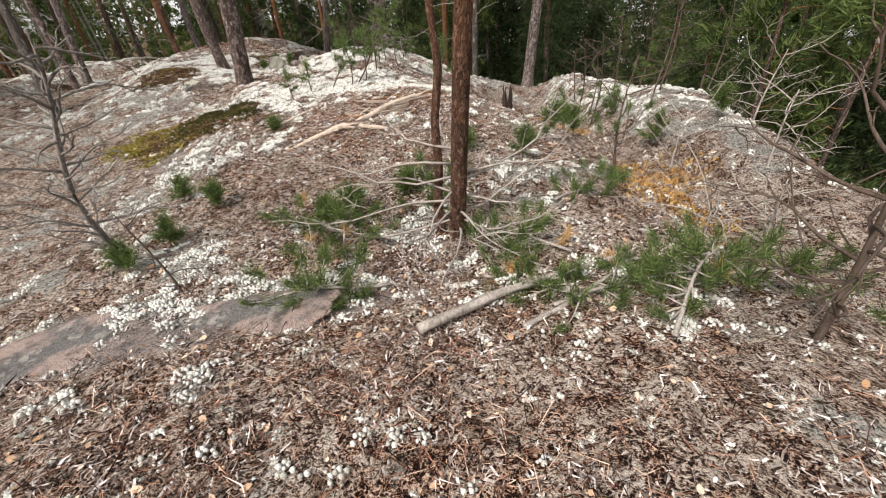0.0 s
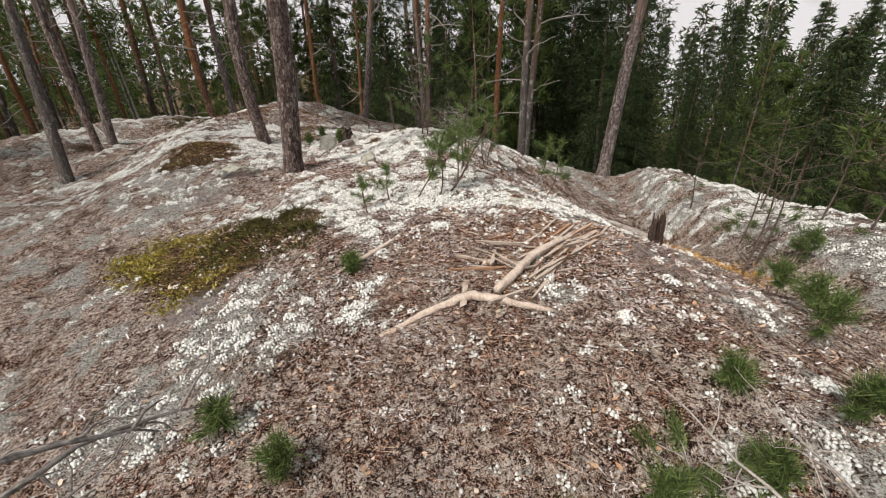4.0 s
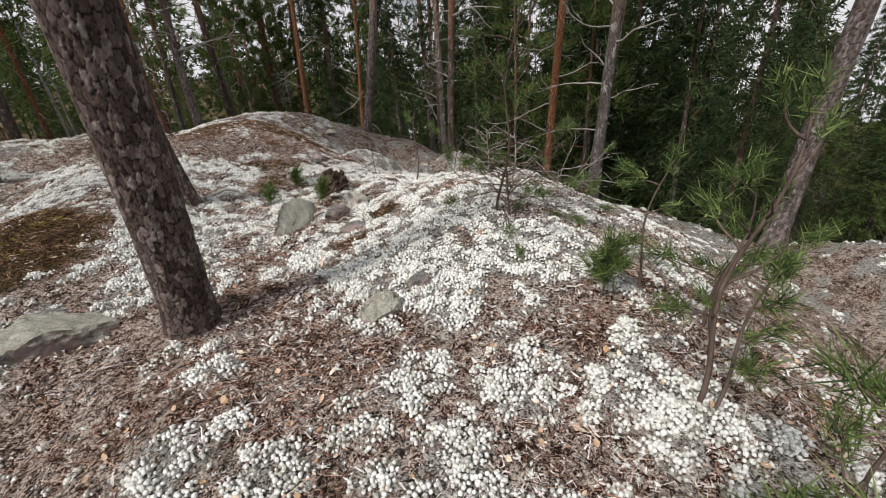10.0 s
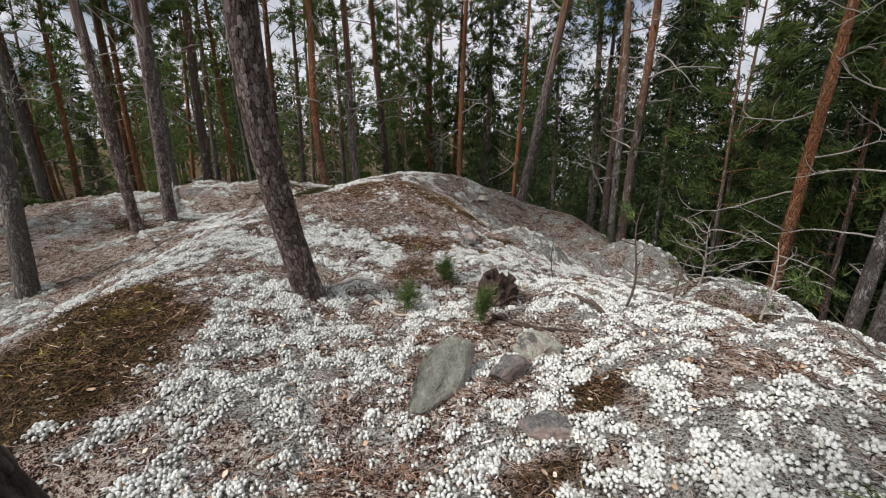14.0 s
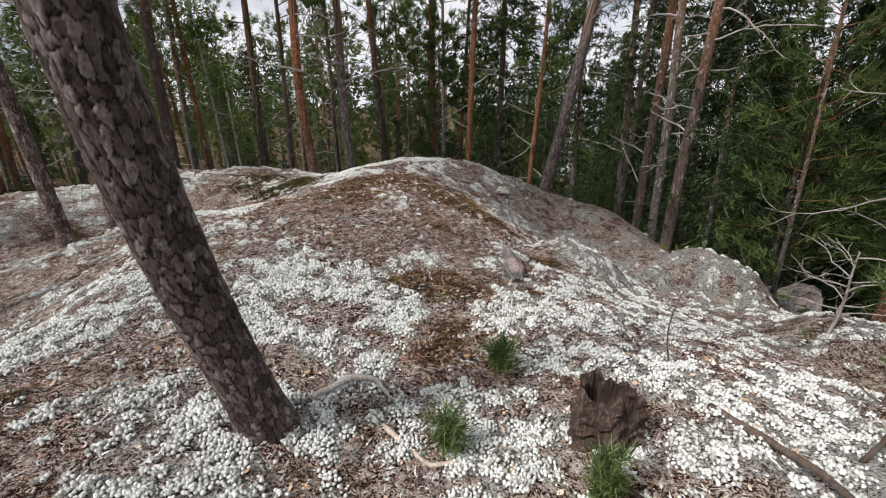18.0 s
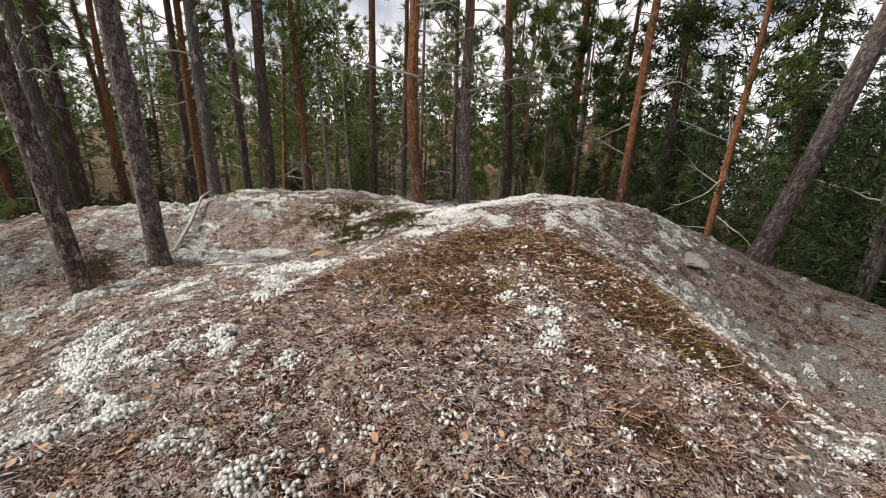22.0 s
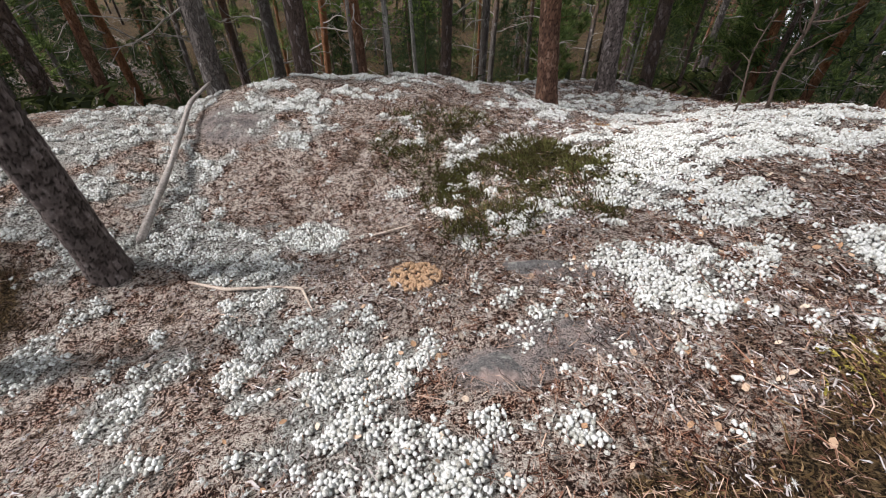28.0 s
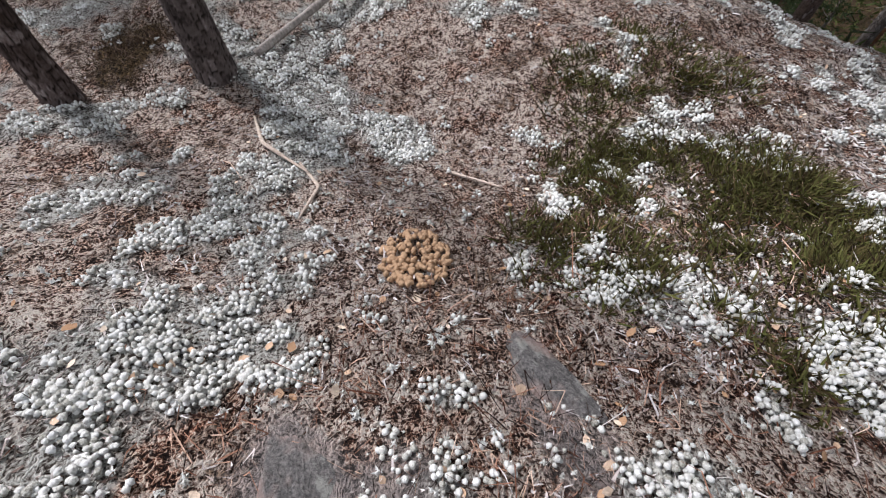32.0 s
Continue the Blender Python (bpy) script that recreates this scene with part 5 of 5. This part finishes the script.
def young_growth():
    for x, y, h, lx, ly, n in ((-2, 5.62, 0.34, 0.05, 0, 4), (-1.77, 5.87, 0.36, 0.0, 0, 3), (-1.45, 5.85, 0.62, 0.45, 0.1, 6), (-1.22, 6.05, 0.6, 0.02, 0, 5), (-0.95, 6.91, 0.6, 0.25, 0, 5), (-0.66, 7.38, 0.9, -0.02, 0, 7),
                              (-0.04, 6.85, 0.6, 0.35, 0, 5), (0.01, 6.28, 0.62, 0.3, 0.05, 5), (-1.08, 6.28, 0.7, 0.2, 0, 6), (-0.95, 7.72, 0.75, 0.12, 0, 3), (-0.6, 7.55, 0.6, 0.25, 0.1, 4)):
        sapling(x, y, h, (lx, ly), n)
    sapling(-1.14, 5.99, 0.95, (0.7, 0.2), 8, 1, 0.012, "young pine leaning out with bright green needle tufts")
    sapling(-1.01, 6.92, 1.15, (0.16, 0.08), 6, 1, 0.012, "slim young pine with sparse needle tufts", bare=0.4)
    sapling(-1.17, 7.62, 0.32, (0.05, 0), 8, 2, 0.006, "low bushy pine seedling in the lichen")
    sapling(-1.62, 8.65, 1.45, (0.06, 0.0), 13, 1, 0.011, "young pine with bare upper twigs and a bushy foot", bare=0.3)
    dead_shrub(-1.59, 8.61, 0.45, (0.1, 0), 30, 0.010, "tangle of dead twigs round a young pine's foot", 0.65, TWIG_DARK, 18)
    dead_shrub(-1.18, 8.84, 0.35, (0.2, 0.1), 18, 0.009, "tangle of dead twigs round a young pine's foot", 0.55, TWIG, 12)
    sapling(-2.51, 10.74, 0.85, (0.05, 0), 7, 1, 0.011, "thin dead young pine with dark stem", False, 0.9)
    sapling(-3.17, 11.39, 0.5, (0.0, 0), 3, 1, 0.006, "bare thin pine seedling", False, 0.9)
    sapling(-4.13, 10.85, 0.22, (0.1, 0), 6, 2, 0.005, "bright green pine seedling beside a rotten stump")
    sapling(-3.6, 10.16, 0.26, (0.1, 0.1), 7, 2, 0.005, "bright green pine seedling beside a rotten stump")
    sapling(-4.23, 10.22, 0.24, (0.1, 0.1), 6, 1, 0.005, "bright green pine seedling beside a rotten stump")
    sapling(-2.09, 11.5, 0.75, (0.35, 0.1), 5, 1, 0.008, "thin bare leaning sapling", False, 0.8)
    dead_shrub(-1.52, 13.36, 0.9, (0.1, 0), 16, 0.018, "grey half-dead bush at the foot of the rocks", 0.6, TWIG, 5)
    dead_shrub(-1.13, 12.12, 0.8, (0.0, 0.1), 12, 0.014, "grey half-dead bush at the foot of the rocks", 0.5, TWIG, 6)
    dead_shrub(-2.31, 2.13, 1.5, (0.40, -0.28), 36, 0.024, "dead grey sapling with lichen-covered crooked twigs", 0.55, TWIG_PALE, 0)
    for x, y, h in ((2.18, 1.93, 0.5), (2.83, 2.91, 0.6), (2.39, 3.53, 0.5), (1.6, 1.68, 0.35), (3.41, 4.01, 0.7)):
        dead_shrub(x, y, h, (0.2, 0.1), 14, 0.012, "tangle of dead grey pine branches on the slope", 0.6, TWIG)
    dead_shrub(1.75, 0.95, 1.0, (0.15, 0.1), 16, 0.02, "dead dark pine shrub with crooked branches", 0.8, TWIG_DARK)
    dead_shrub(-1.53, 1.59, 0.55, (-0.15, 0.1), 7, 0.009, "small dead forked twig standing in the litter", 0.3, TWIG_DARK)
    for x, y, h in ((1.94, 5.44, 1.15), (2.27, 5.72, 1.2), (1.6, 2.99, 0.9), (2.72, 4.86, 1.3), (2.97, 5.94, 1.2), (2.38, 6.23, 1.0), (2.89, 6.79, 1.2), (3.08, 5.48, 1.4), (3.64, 5.35, 1.5), (2.5, 7.72, 0.9)):
        dead_shrub(x, y, h, (0.06, 0.0), 13, 0.012, "spindly dark pine with dead lower twigs", 0.42, TWIG_DARK, 5)
    for x, y in ((1.16, 3.69), (1.53, 4.19), (1.49, 4.5), (2.32, 3.98), (2.35, 5.34), (0.84, 2.98), (2.89, 3.83)):
        sapling(x, y, rng.uniform(0.22, 0.4), (0.1, 0), 7, 2, 0.006, "low pine seedling on the slope")
    for x, y, s in ((-1.81, 2.82, 0.2), (-2, 2.35, 0.2), (-0.81, 2.49, 0.16), (-2.1, 1.97, 0.2), (-1.89, 4.54, 0.12), (0.32, 3.18, 0.14), (-2.34, 3.12, 0.2), (-0.56, 2.51, 0.18), (-0.17, 2.66, 0.18), (0.23, 2.72, 0.18)):
        sapling(x, y, s, (0.1, 0.05), 7, 2, 0.004, "grass-green pine seedling in the litter")
    snag = sapling(-8.45, 18.6, 1.9, (0.02, 0), 12, 1, 0.022, "dead standing pine sapling with short grey twigs", False, 1.0, "dead saplings")
    sapling(-8.67, 18.2, 1.0, (-0.02, 0), 7, 1, 0.013, "short dead pine sapling", False, 1.0, "dead saplings")


def fallen_bough(x, y, turn, long, tuft, dead=0):
    """A broken pine bough lying on the ground, with its green and browned tufts."""
    bough = new("fallen_bough")
    bough.location = (x, y, z_at(x, y) + 0.03)
    tagged(bough, "fallen pine bough with long green and browned needles", "branch", "fallen boughs")
    main = crooked((0, 0, 0), (math.cos(radians(turn)), math.sin(radians(turn)), 0.08), long, 9, 0.25)
    part("wood", mesh_of("wood", *tube(main, np.linspace(0.011, 0.004, len(main)), 6), TWIG), bough)
    for k in range(tuft + 12):
        i = int(rng.integers(2, len(main)))
        side = rng.normal(0, 1, 3) * [1, 1, 0.25]
        p = crooked(main[i], side, rng.uniform(0.08, 0.26), 4, 0.3, 0.05)
        twig = part("twig", mesh_of("twig", *tube(p, np.linspace(0.005, 0.002, len(p)), 5), TWIG), bough)
        put_tuft(twig, p[-1], (p[-1] - p[-2]) + np.array([0, 0, 0.03]), rng.uniform(0.75, 1.25), 3 if k < dead else None)


def boughs():
    for x, y, a, long, n, d in ((0.67, 1.13, 20, 0.8, 16, 1), (1.08, 0.84, 60, 0.7, 15, 0), (0.52, 2.08, 10, 0.8, 15, 0), (0.37, 1.51, -30, 0.6, 13, 2), (0.89, 1.65, 150, 0.6, 10, 4), (-0.18, 1.57, 200, 0.6, 14, 0), (-0.28, 2.11, 170, 0.8, 9, 3), (0.94, 2.3, 30, 0.7, 12, 0), (0.07, 2.32, 90, 0.6, 12, 0), (1.4, 1.32, 0, 0.6, 12, 1), (-0.52, 1.93, 120, 0.5, 8, 0)):
        fallen_bough(x, y, a, long, n, d)


# ---------------------------------------------------------------- dead wood
def log(name, points, radii, mat, label, category="log", group="", sides=14, rough=0.08, lift=0.0, ends=True):
    """A stem lying on the ground through points in plan; its middle line follows the ground unless a height is given."""
    base = points[0]
    ob = new(name)
    z0 = z_at(*base[:2])
    ob.location = (base[0], base[1], z0)
    tagged(ob, label, category, group)
    pts = np.array([(p[0] - base[0], p[1] - base[1], (z_at(p[0], p[1]) - z0 + (p[2] if len(p) > 2 else 0)) + lift) for p in points])
    t, tt = np.linspace(0, 1, len(pts)), np.linspace(0, 1, 7 * len(pts))
    line = np.stack([np.interp(tt, t, pts[:, i]) for i in range(3)], 1)
    line[1:-1] = (line[:-2] + line[1:-1] * 2 + line[2:]) / 4
    r = np.interp(tt, t, radii)
    line[:, 2] += r * 0.75
    v, f = tube(line, r * (1 + 0.1 * np.sin(tt * 31)), sides, rough)
    part("wood", mesh_of("wood", v, f, mat), ob)
    return ob, line


def splinter_mesh(kind):
    """A split shard of weathered wood: ragged ends, grooved top."""
    local = np.random.default_rng(40 + kind)
    n = 7
    x = np.linspace(-0.5, 0.5, n)
    w = (0.075 + 0.02 * local.uniform(-1, 1, n)) * np.clip(1.35 - np.abs(x) * 0.9, 0.7, 1)
    bend = 0.02 * np.sin(x * 4 + kind)
    rows = []
    for s, zz in ((-1, 0), (-0.6, 0.12), (0, 0.07), (0.5, 0.14), (1, 0)):
        rows.append(np.stack([x + local.normal(0, 0.015, n) + (np.abs(x) > 0.45) * local.normal(0, 0.12, n), bend + s * w, zz * (0.6 + 0.6 * local.uniform(0, 1, n))], 1))
    v = np.concatenate(rows)
    f = [[r * n + i, r * n + i + 1, (r + 1) * n + i + 1, (r + 1) * n + i] for r in range(4) for i in range(n - 1)]
    f += [[4 * n + i, 4 * n + i + 1, i + 1, i] for i in range(n - 1)]
    v[:, [0, 1, 2]] = v[:, [2, 1, 0]] * [1, 1, 1]
    return mesh_of("shard", v, np.array(f), ROT if kind == 3 else WOOD, False)


def dead_wood():
    log("cut_pole", [(0.04, 1.0), (0.45, 1.25), (0.85, 1.45), (1.26, 1.67)], [0.024, 0.021, 0.019, 0.015], TWIG, "grey dry pine pole lying on the litter", rough=0.1, lift=0.03)
    log("dead_branch", [(1.25, 1.63), (1.88, 1.52), (1.9, 1.35)], [0.018, 0.014, 0.008], TWIG, "crooked dead branch on the slope", "branch", rough=0.05)
    log("dead_branch", [(0.51, 1.01), (0.72, 1.13), (1.05, 1.43)], [0.014, 0.012, 0.008], TWIG, "pale short dead branch", "branch")
    log("stick", [(-2.03, 4.51), (-1.83, 4.75), (-1.6, 4.99)], [0.010, 0.019, 0.016], WOOD, "smooth pale barkless stick", "stick", rough=0.13)
    log("stick", [(-2.23, 5.29), (-1.94, 5.43), (-1.73, 5.41)], [0.008, 0.012, 0.008], TWIG_DARK, "thin dark dry twig lying on litter", "stick")
    log("fallen_branch", [(0.75, 6.7), (0.85, 6.2), (0.98, 5.62)], [0.016, 0.026, 0.032], TWIG, "grey fallen branch against a stump", "branch", rough=0.14)
    log("fallen_log", [(-10.95, 12.98), (-11.6, 13.45, 0.08), (-12.3, 13.95, 0.13), (-12.96, 14.44, 0.2)], [0.027, 0.024, 0.02, 0.012], TWIG, "barkless grey fallen tree propped up at its far end", rough=0.05)
    log("stick", [(-10.39, 13.07), (-10.08, 13.2), (-9.87, 13.48)], [0.008, 0.012, 0.006], WOOD, "thin pale stick in the lichen", "stick")
    log("stick", [(-9.91, 14.21), (-9.75, 14.46)], [0.009, 0.006], WOOD, "thin pale stick beside droppings", "stick")
    log("stick", [(-9.98, 13.4), (-9.77, 13.54), (-9.54, 13.48)], [0.007, 0.01, 0.005], WOOD, "thin forked pale stick", "stick")
    log("bleached_branch", [(-1.51, 3.7), (-1.23, 3.84), (-0.92, 3.93, 0.02), (-0.65, 3.81), (-0.41, 3.75)], [0.012, 0.022, 0.032, 0.026, 0.014], WOOD, "bleached forked branch of old pine wood", "branch", rough=0.16)
    log("bleached_branch", [(-0.74, 3.93), (-0.45, 4.33, 0.02), (-0.2, 4.55, 0.01), (0.03, 4.73)], [0.03, 0.034, 0.024, 0.012], WOOD, "bleached splintered log of old pine wood", "branch", rough=0.18)
    log("root", [(-4.98, 10.22), (-4.86, 10.4, 0.06), (-4.75, 10.48, 0.05), (-4.64, 10.45)], [0.02, 0.018, 0.014, 0.008], TWIG, "arched bare pine root on the rock", "root", rough=0.06)
    log("dead_branch", [(-3.04, 10.92), (-2.75, 10.51, 0.05), (-2.61, 10.13)], [0.02, 0.016, 0.01], TWIG_DARK, "dark crooked dead branch on lichen", "branch")
    log("dead_branch", [(-3.52, 10.34), (-3.15, 10.09), (-2.79, 10.05)], [0.012, 0.017, 0.009], CHAR, "dark rotten branch beside a stump", "branch", rough=0.15)
    log("dead_branch", [(-4.59, 10.27), (-4.29, 10.16), (-3.83, 10.5)], [0.014, 0.012, 0.006], WOOD, "pale crooked branch on lichen", "branch")
    pole, _ = log("leaning_pole", [(0.29, 17.96), (-0.35, 18.66, 1.4), (-1.11, 19.63, 2.9)], [0.03, 0.024, 0.015], TWIG, "thin dead pole leaning above the hollow", "dead tree", rough=0.04)
    heap = new("rotten_wood_heap")
    heap.location = (-0.35, 4.5, z_at(-0.35, 4.5))
    tagged(heap, "heap of bleached and orange rotten wood splinters", "wood debris")
    shards = [splinter_mesh(k) for k in range(6)]
    for k in range(170):
        big, left = k < 40, 31 <= k < 40
        along = rng.uniform(-0.5, 0.5)
        x, y = -0.28 + 0.6 * along + rng.normal(0, 0.11), 4.4 + 0.85 * along + rng.normal(0, 0.1)
        if left:
            x, y = -0.66 + rng.normal(0, 0.14), 4.5 + rng.normal(0, 0.1)
        ob = new("shard", shards[k % 6])
        ob.parent = heap
        size = rng.uniform(0.18, 0.4) if big else rng.uniform(0.03, 0.13)
        spin = rng.normal(10, 40) if left else rng.normal(50, 9) if big else rng.uniform(0, 360)
        up = z_at(x, y) - z_at(-0.35, 4.5) + 0.012 + (0.035 * rng.uniform() if big else 0)
        ob.matrix_local = Matrix.Translation((x + 0.35, y - 4.5, up)) @ pose(0, 0, 0, rng.normal(0, 5), 90 + rng.normal(0, 4), spin) @ Matrix.Diagonal((size * 0.5, size * 0.36, size, 1))
    spots = rng.normal(0, 1, (5200, 2)) * [0.2, 0.34]
    fringe("wood_crumbs", CRUMB, "orange-brown crumbs of rotten wood", np.stack([-0.25 + spots[:, 0] * 0.85 + spots[:, 1] * 0.5, 4.6 - spots[:, 0] * 0.4 + spots[:, 1] * 0.85], 1), 0.016, 0.0035, 1.2)
    for x, y, s, turn in ((-0.95, 4.08, 0.42, 85), (-0.9, 4.95, 0.17, -40), (0.35, 4.75, 0.2, 60), (-0.05, 5.1, 0.2, 40), (-0.72, 4.5, 0.3, 80), (-0.35, 4.75, 0.3, 50), (0.0, 4.6, 0.4, 45)):
        ob = new("wood_shard", shards[1])
        ob.matrix_basis = Matrix.Translation((x, y, z_at(x, y) + 0.015)) @ pose(0, 0, 0, 0, 90, turn) @ Matrix.Diagonal((s * 0.6, s * 0.6, s, 1))
        tagged(ob, "loose weathered splinter of wood", "wood debris", "wood shards")


def stump(x, y, radius, height, label, tips=1.0):
    ob = new("tree_stump")
    ob.location = (x, y, z_at(x, y))
    tagged(ob, label, "stump", "stumps")
    sides, rows = 26, 12
    a = np.arange(sides) * 2 * np.pi / sides
    ragged = 1 + tips * (0.35 * np.sin(a * 2 + x) + 0.3 * rng.normal(0, 1, sides))
    v = []
    for k in range(rows):
        t = k / (rows - 1)
        r = radius * (1.25 - 0.35 * t + 0.12 * np.sin(a * 5 + 1 + 2 * t) + 0.11 * rng.normal(0, 1, sides))
        v.append(np.stack([r * np.cos(a), r * np.sin(a), -0.05 + t * (height * np.clip(ragged, 0.45, 1.7) + 0.05)], 1))
    inner = [np.stack([0.7 * radius * np.cos(a), 0.7 * radius * np.sin(a), np.full(sides, height * 0.35)], 1), np.stack([0.1 * radius * np.cos(a), 0.1 * radius * np.sin(a), np.full(sides, height * 0.3)], 1)]
    v = np.concatenate(v + inner)
    f = [[r * sides + i, r * sides + (i + 1) % sides, (r + 1) * sides + (i + 1) % sides, (r + 1) * sides + i] for r in range(rows + 1) for i in range(sides)]
    part("wood", mesh_of("wood", v, np.array(f), CHAR, False), ob)


# ---------------------------------------------------------------- stones and droppings
def stone(x, y, sx, sy, sz, turn=0, tilt=(0, 0), sink=0.35, seed=1, label="lichen-spotted grey granite stone", sharp=0.5, mat=None, z=None):
    bm = bmesh.new()
    bmesh.ops.create_icosphere(bm, subdivisions=4, radius=1.0)
    local = np.random.default_rng(seed)
    planes = local.normal(0, 1, (9, 3))
    planes /= np.linalg.norm(planes, axis=1, keepdims=True)
    cut = local.uniform(0.45, 0.8, 9)
    for p in bm.verts:
        c = np.array(p.co)
        for q, d in zip(planes, cut):
            over = c @ q - d
            if over > 0:
                c = c - q * over * (0.75 + 0.25 * sharp)
        c = c * (1 + 0.13 * noise.noise(Vector(c * 2.2) + Vector((seed, 0, 0))) + 0.06 * noise.noise(Vector(c * 6) + Vector((0, seed, 0))) + 0.04 * noise.noise(Vector(c * 13)) + 0.025 * noise.noise(Vector(c * 29)))
        p.co = c * [sx, sy, sz]
    v, f = np.array([p.co[:] for p in bm.verts]), np.array([[p.index for p in q.verts] for q in bm.faces])
    bm.free()
    ob = new("stone", mesh_of("stone", v, f, mat or ROCK, False))
    ob.matrix_basis = pose(x, y, (z_at(x, y) if z is None else z) + sz * (1 - 2 * sink), tilt[0], tilt[1], turn)
    return tagged(ob, label, "stone", "stones on the rock")


def stones():
    stone(-2.39, 7.58, 0.13, 0.11, 0.12, 20, seed=2, label="rounded grey stone crusted with pale lichen", mat=ROCK_CAPPED)
    stone(-2.17, 7.8, 0.08, 0.07, 0.06, 60, seed=3)
    stone(-4.32, 7.5, 0.33, 0.22, 0.2, 35, (0, 14), 0.45, 4, "flat-sided grey boulder crusted with white lichen", 0.9, ROCK_CAPPED)
    stone(-3.48, 9.18, 0.36, 0.06, 0.22, 78, (-14, 0), 0.36, 5, "upright granite slab with grey-green lichen", 0.9, ROCK_CAPPED)
    stone(-3.07, 9.75, 0.17, 0.14, 0.14, 10, seed=6, sharp=1.0, mat=ROCK_CAPPED)
    stone(-3.18, 9.43, 0.14, 0.1, 0.1, 40, seed=7, sharp=0.9)
    stone(-2.9, 9.03, 0.16, 0.12, 0.08, 10, seed=8)
    stone(-0.4, 18.2, 0.6, 0.55, 1.0, 15, sink=0.2, sharp=0.9, seed=9, label="large rounded grey boulder beyond the gully")
    stone(0.5, 18.6, 0.8, 0.7, 1.3, 40, sink=0.15, sharp=0.9, seed=10, label="large rounded grey boulder beyond the gully")
    stone(-0.54, 16.23, 0.55, 0.4, 0.35, 70, seed=11, sharp=0.4)
    stone(-8.4, 13.75, 0.26, 0.1, 0.08, 28, (0, 0), 0.62, 15, "grey granite edge showing through the litter", 1.0)
    stone(-8.62, 14.45, 0.24, 0.09, 0.08, 30, (0, 0), 0.64, 16, "dark grey granite crown in the litter", 1.0)
    stone(-4.45, 12.6, 0.12, 0.45, 0.07, 18, (0, 0), 0.4, 22, "bare grey-pink rock face on the slope", 0.7)
    stone(-5.6, 17.0, 0.18, 0.34, 0.09, 20, (0, 0), 0.5, 23, "bare dark grey rock on the brow", 0.9, ROCK_CAPPED)
    stone(-0.42, 5.72, 0.24, 0.18, 0.05, 10, (0, 0), 0.66, 24, "flat dark grey rock showing through the litter", 0.6, ROCK_CAPPED)
    stone(-0.9, 1.3, 0.75, 0.2, 0.07, 10, (0, 0), 0.45, 25, "long grey rock edge crossing the slope", 0.8)
    stone(-1.8, 1.15, 0.5, 0.3, 0.06, 20, (0, 0), 0.45, 26, "flat grey rock with pink patches", 0.7)


def droppings():
    heap = new("elk_droppings")
    cx, cy = -9.24, 14.02
    heap.location = (cx, cy, z_at(cx, cy))
    tagged(heap, "heap of pale brown elk droppings on moss", "droppings")
    v, f = sphere(2)
    pellet = mesh_of("pellet", v * [1, 0.78, 0.75] * (1 + 0.03 * rng.normal(0, 1, (len(v), 1))), f, DUNG)
    for k in range(250):
        r, a = 0.145 * math.sqrt(rng.uniform()), rng.uniform(0, 2 * np.pi)
        x, y = r * math.cos(a) * 1.25, r * math.sin(a) * 1.0
        ob = new("pellet", pellet)
        ob.parent = heap
        up = 0.055 * math.exp(-(r / 0.09) ** 2) * rng.uniform(0.4, 1.0)
        ob.matrix_local = Matrix.Translation((x, y, z_at(cx + x, cy + y) - z_at(cx, cy) + 0.012 + up)) @ pose(0, 0, 0, rng.uniform(0, 360), rng.uniform(0, 360), rng.uniform(0, 360)) @ Matrix.Scale(rng.uniform(0.0125, 0.016), 4)


def long_limbs():
    """The bare limbs that stick far out of the pines at the end of the rock."""
    trees = {round(o.location.y, 2): o for o in bpy.data.objects if o.name.startswith("pine_tree") and abs(o.location.x + 10.39) < 0.06}
    for y, h, way, long, thick in ((18.9, 2.5, (0.87, 0.49, 0.12), 2.3, 0.035), (18.9, 2.9, (-0.5, -0.6, 0.25), 1.3, 0.025), (17.17, 2.35, (-0.8, -0.5, 0.05), 1.5, 0.03), (17.17, 3.0, (0.5, -0.6, 0.2), 1.1, 0.022)):
        me, main = limb_mesh("bare_limb", (0, 0, h), way, long, thick, TWIG)
        part("bare_limb", me, trees[y], "long crooked bare limb")
        if long > 2:
            end = crooked(main[-1], (0.2, 0.1, -0.8), 0.45, 6, 0.5)
            part("broken_end", mesh_of("broken_end", *tube(end, np.linspace(0.016, 0.01, len(end)), 6), WOOD), trees[y], "pale splintered limb end hanging down")


long_limbs()
young_growth()
boughs()
dead_wood()
stump(1.0, 5.5, 0.06, 0.22, "small dark rotten stump with a jagged top", 1.2)
stump(-3.55, 10.62, 0.14, 0.26, "crumbling dark brown rotten stump", 0.22)
stones()
droppings()
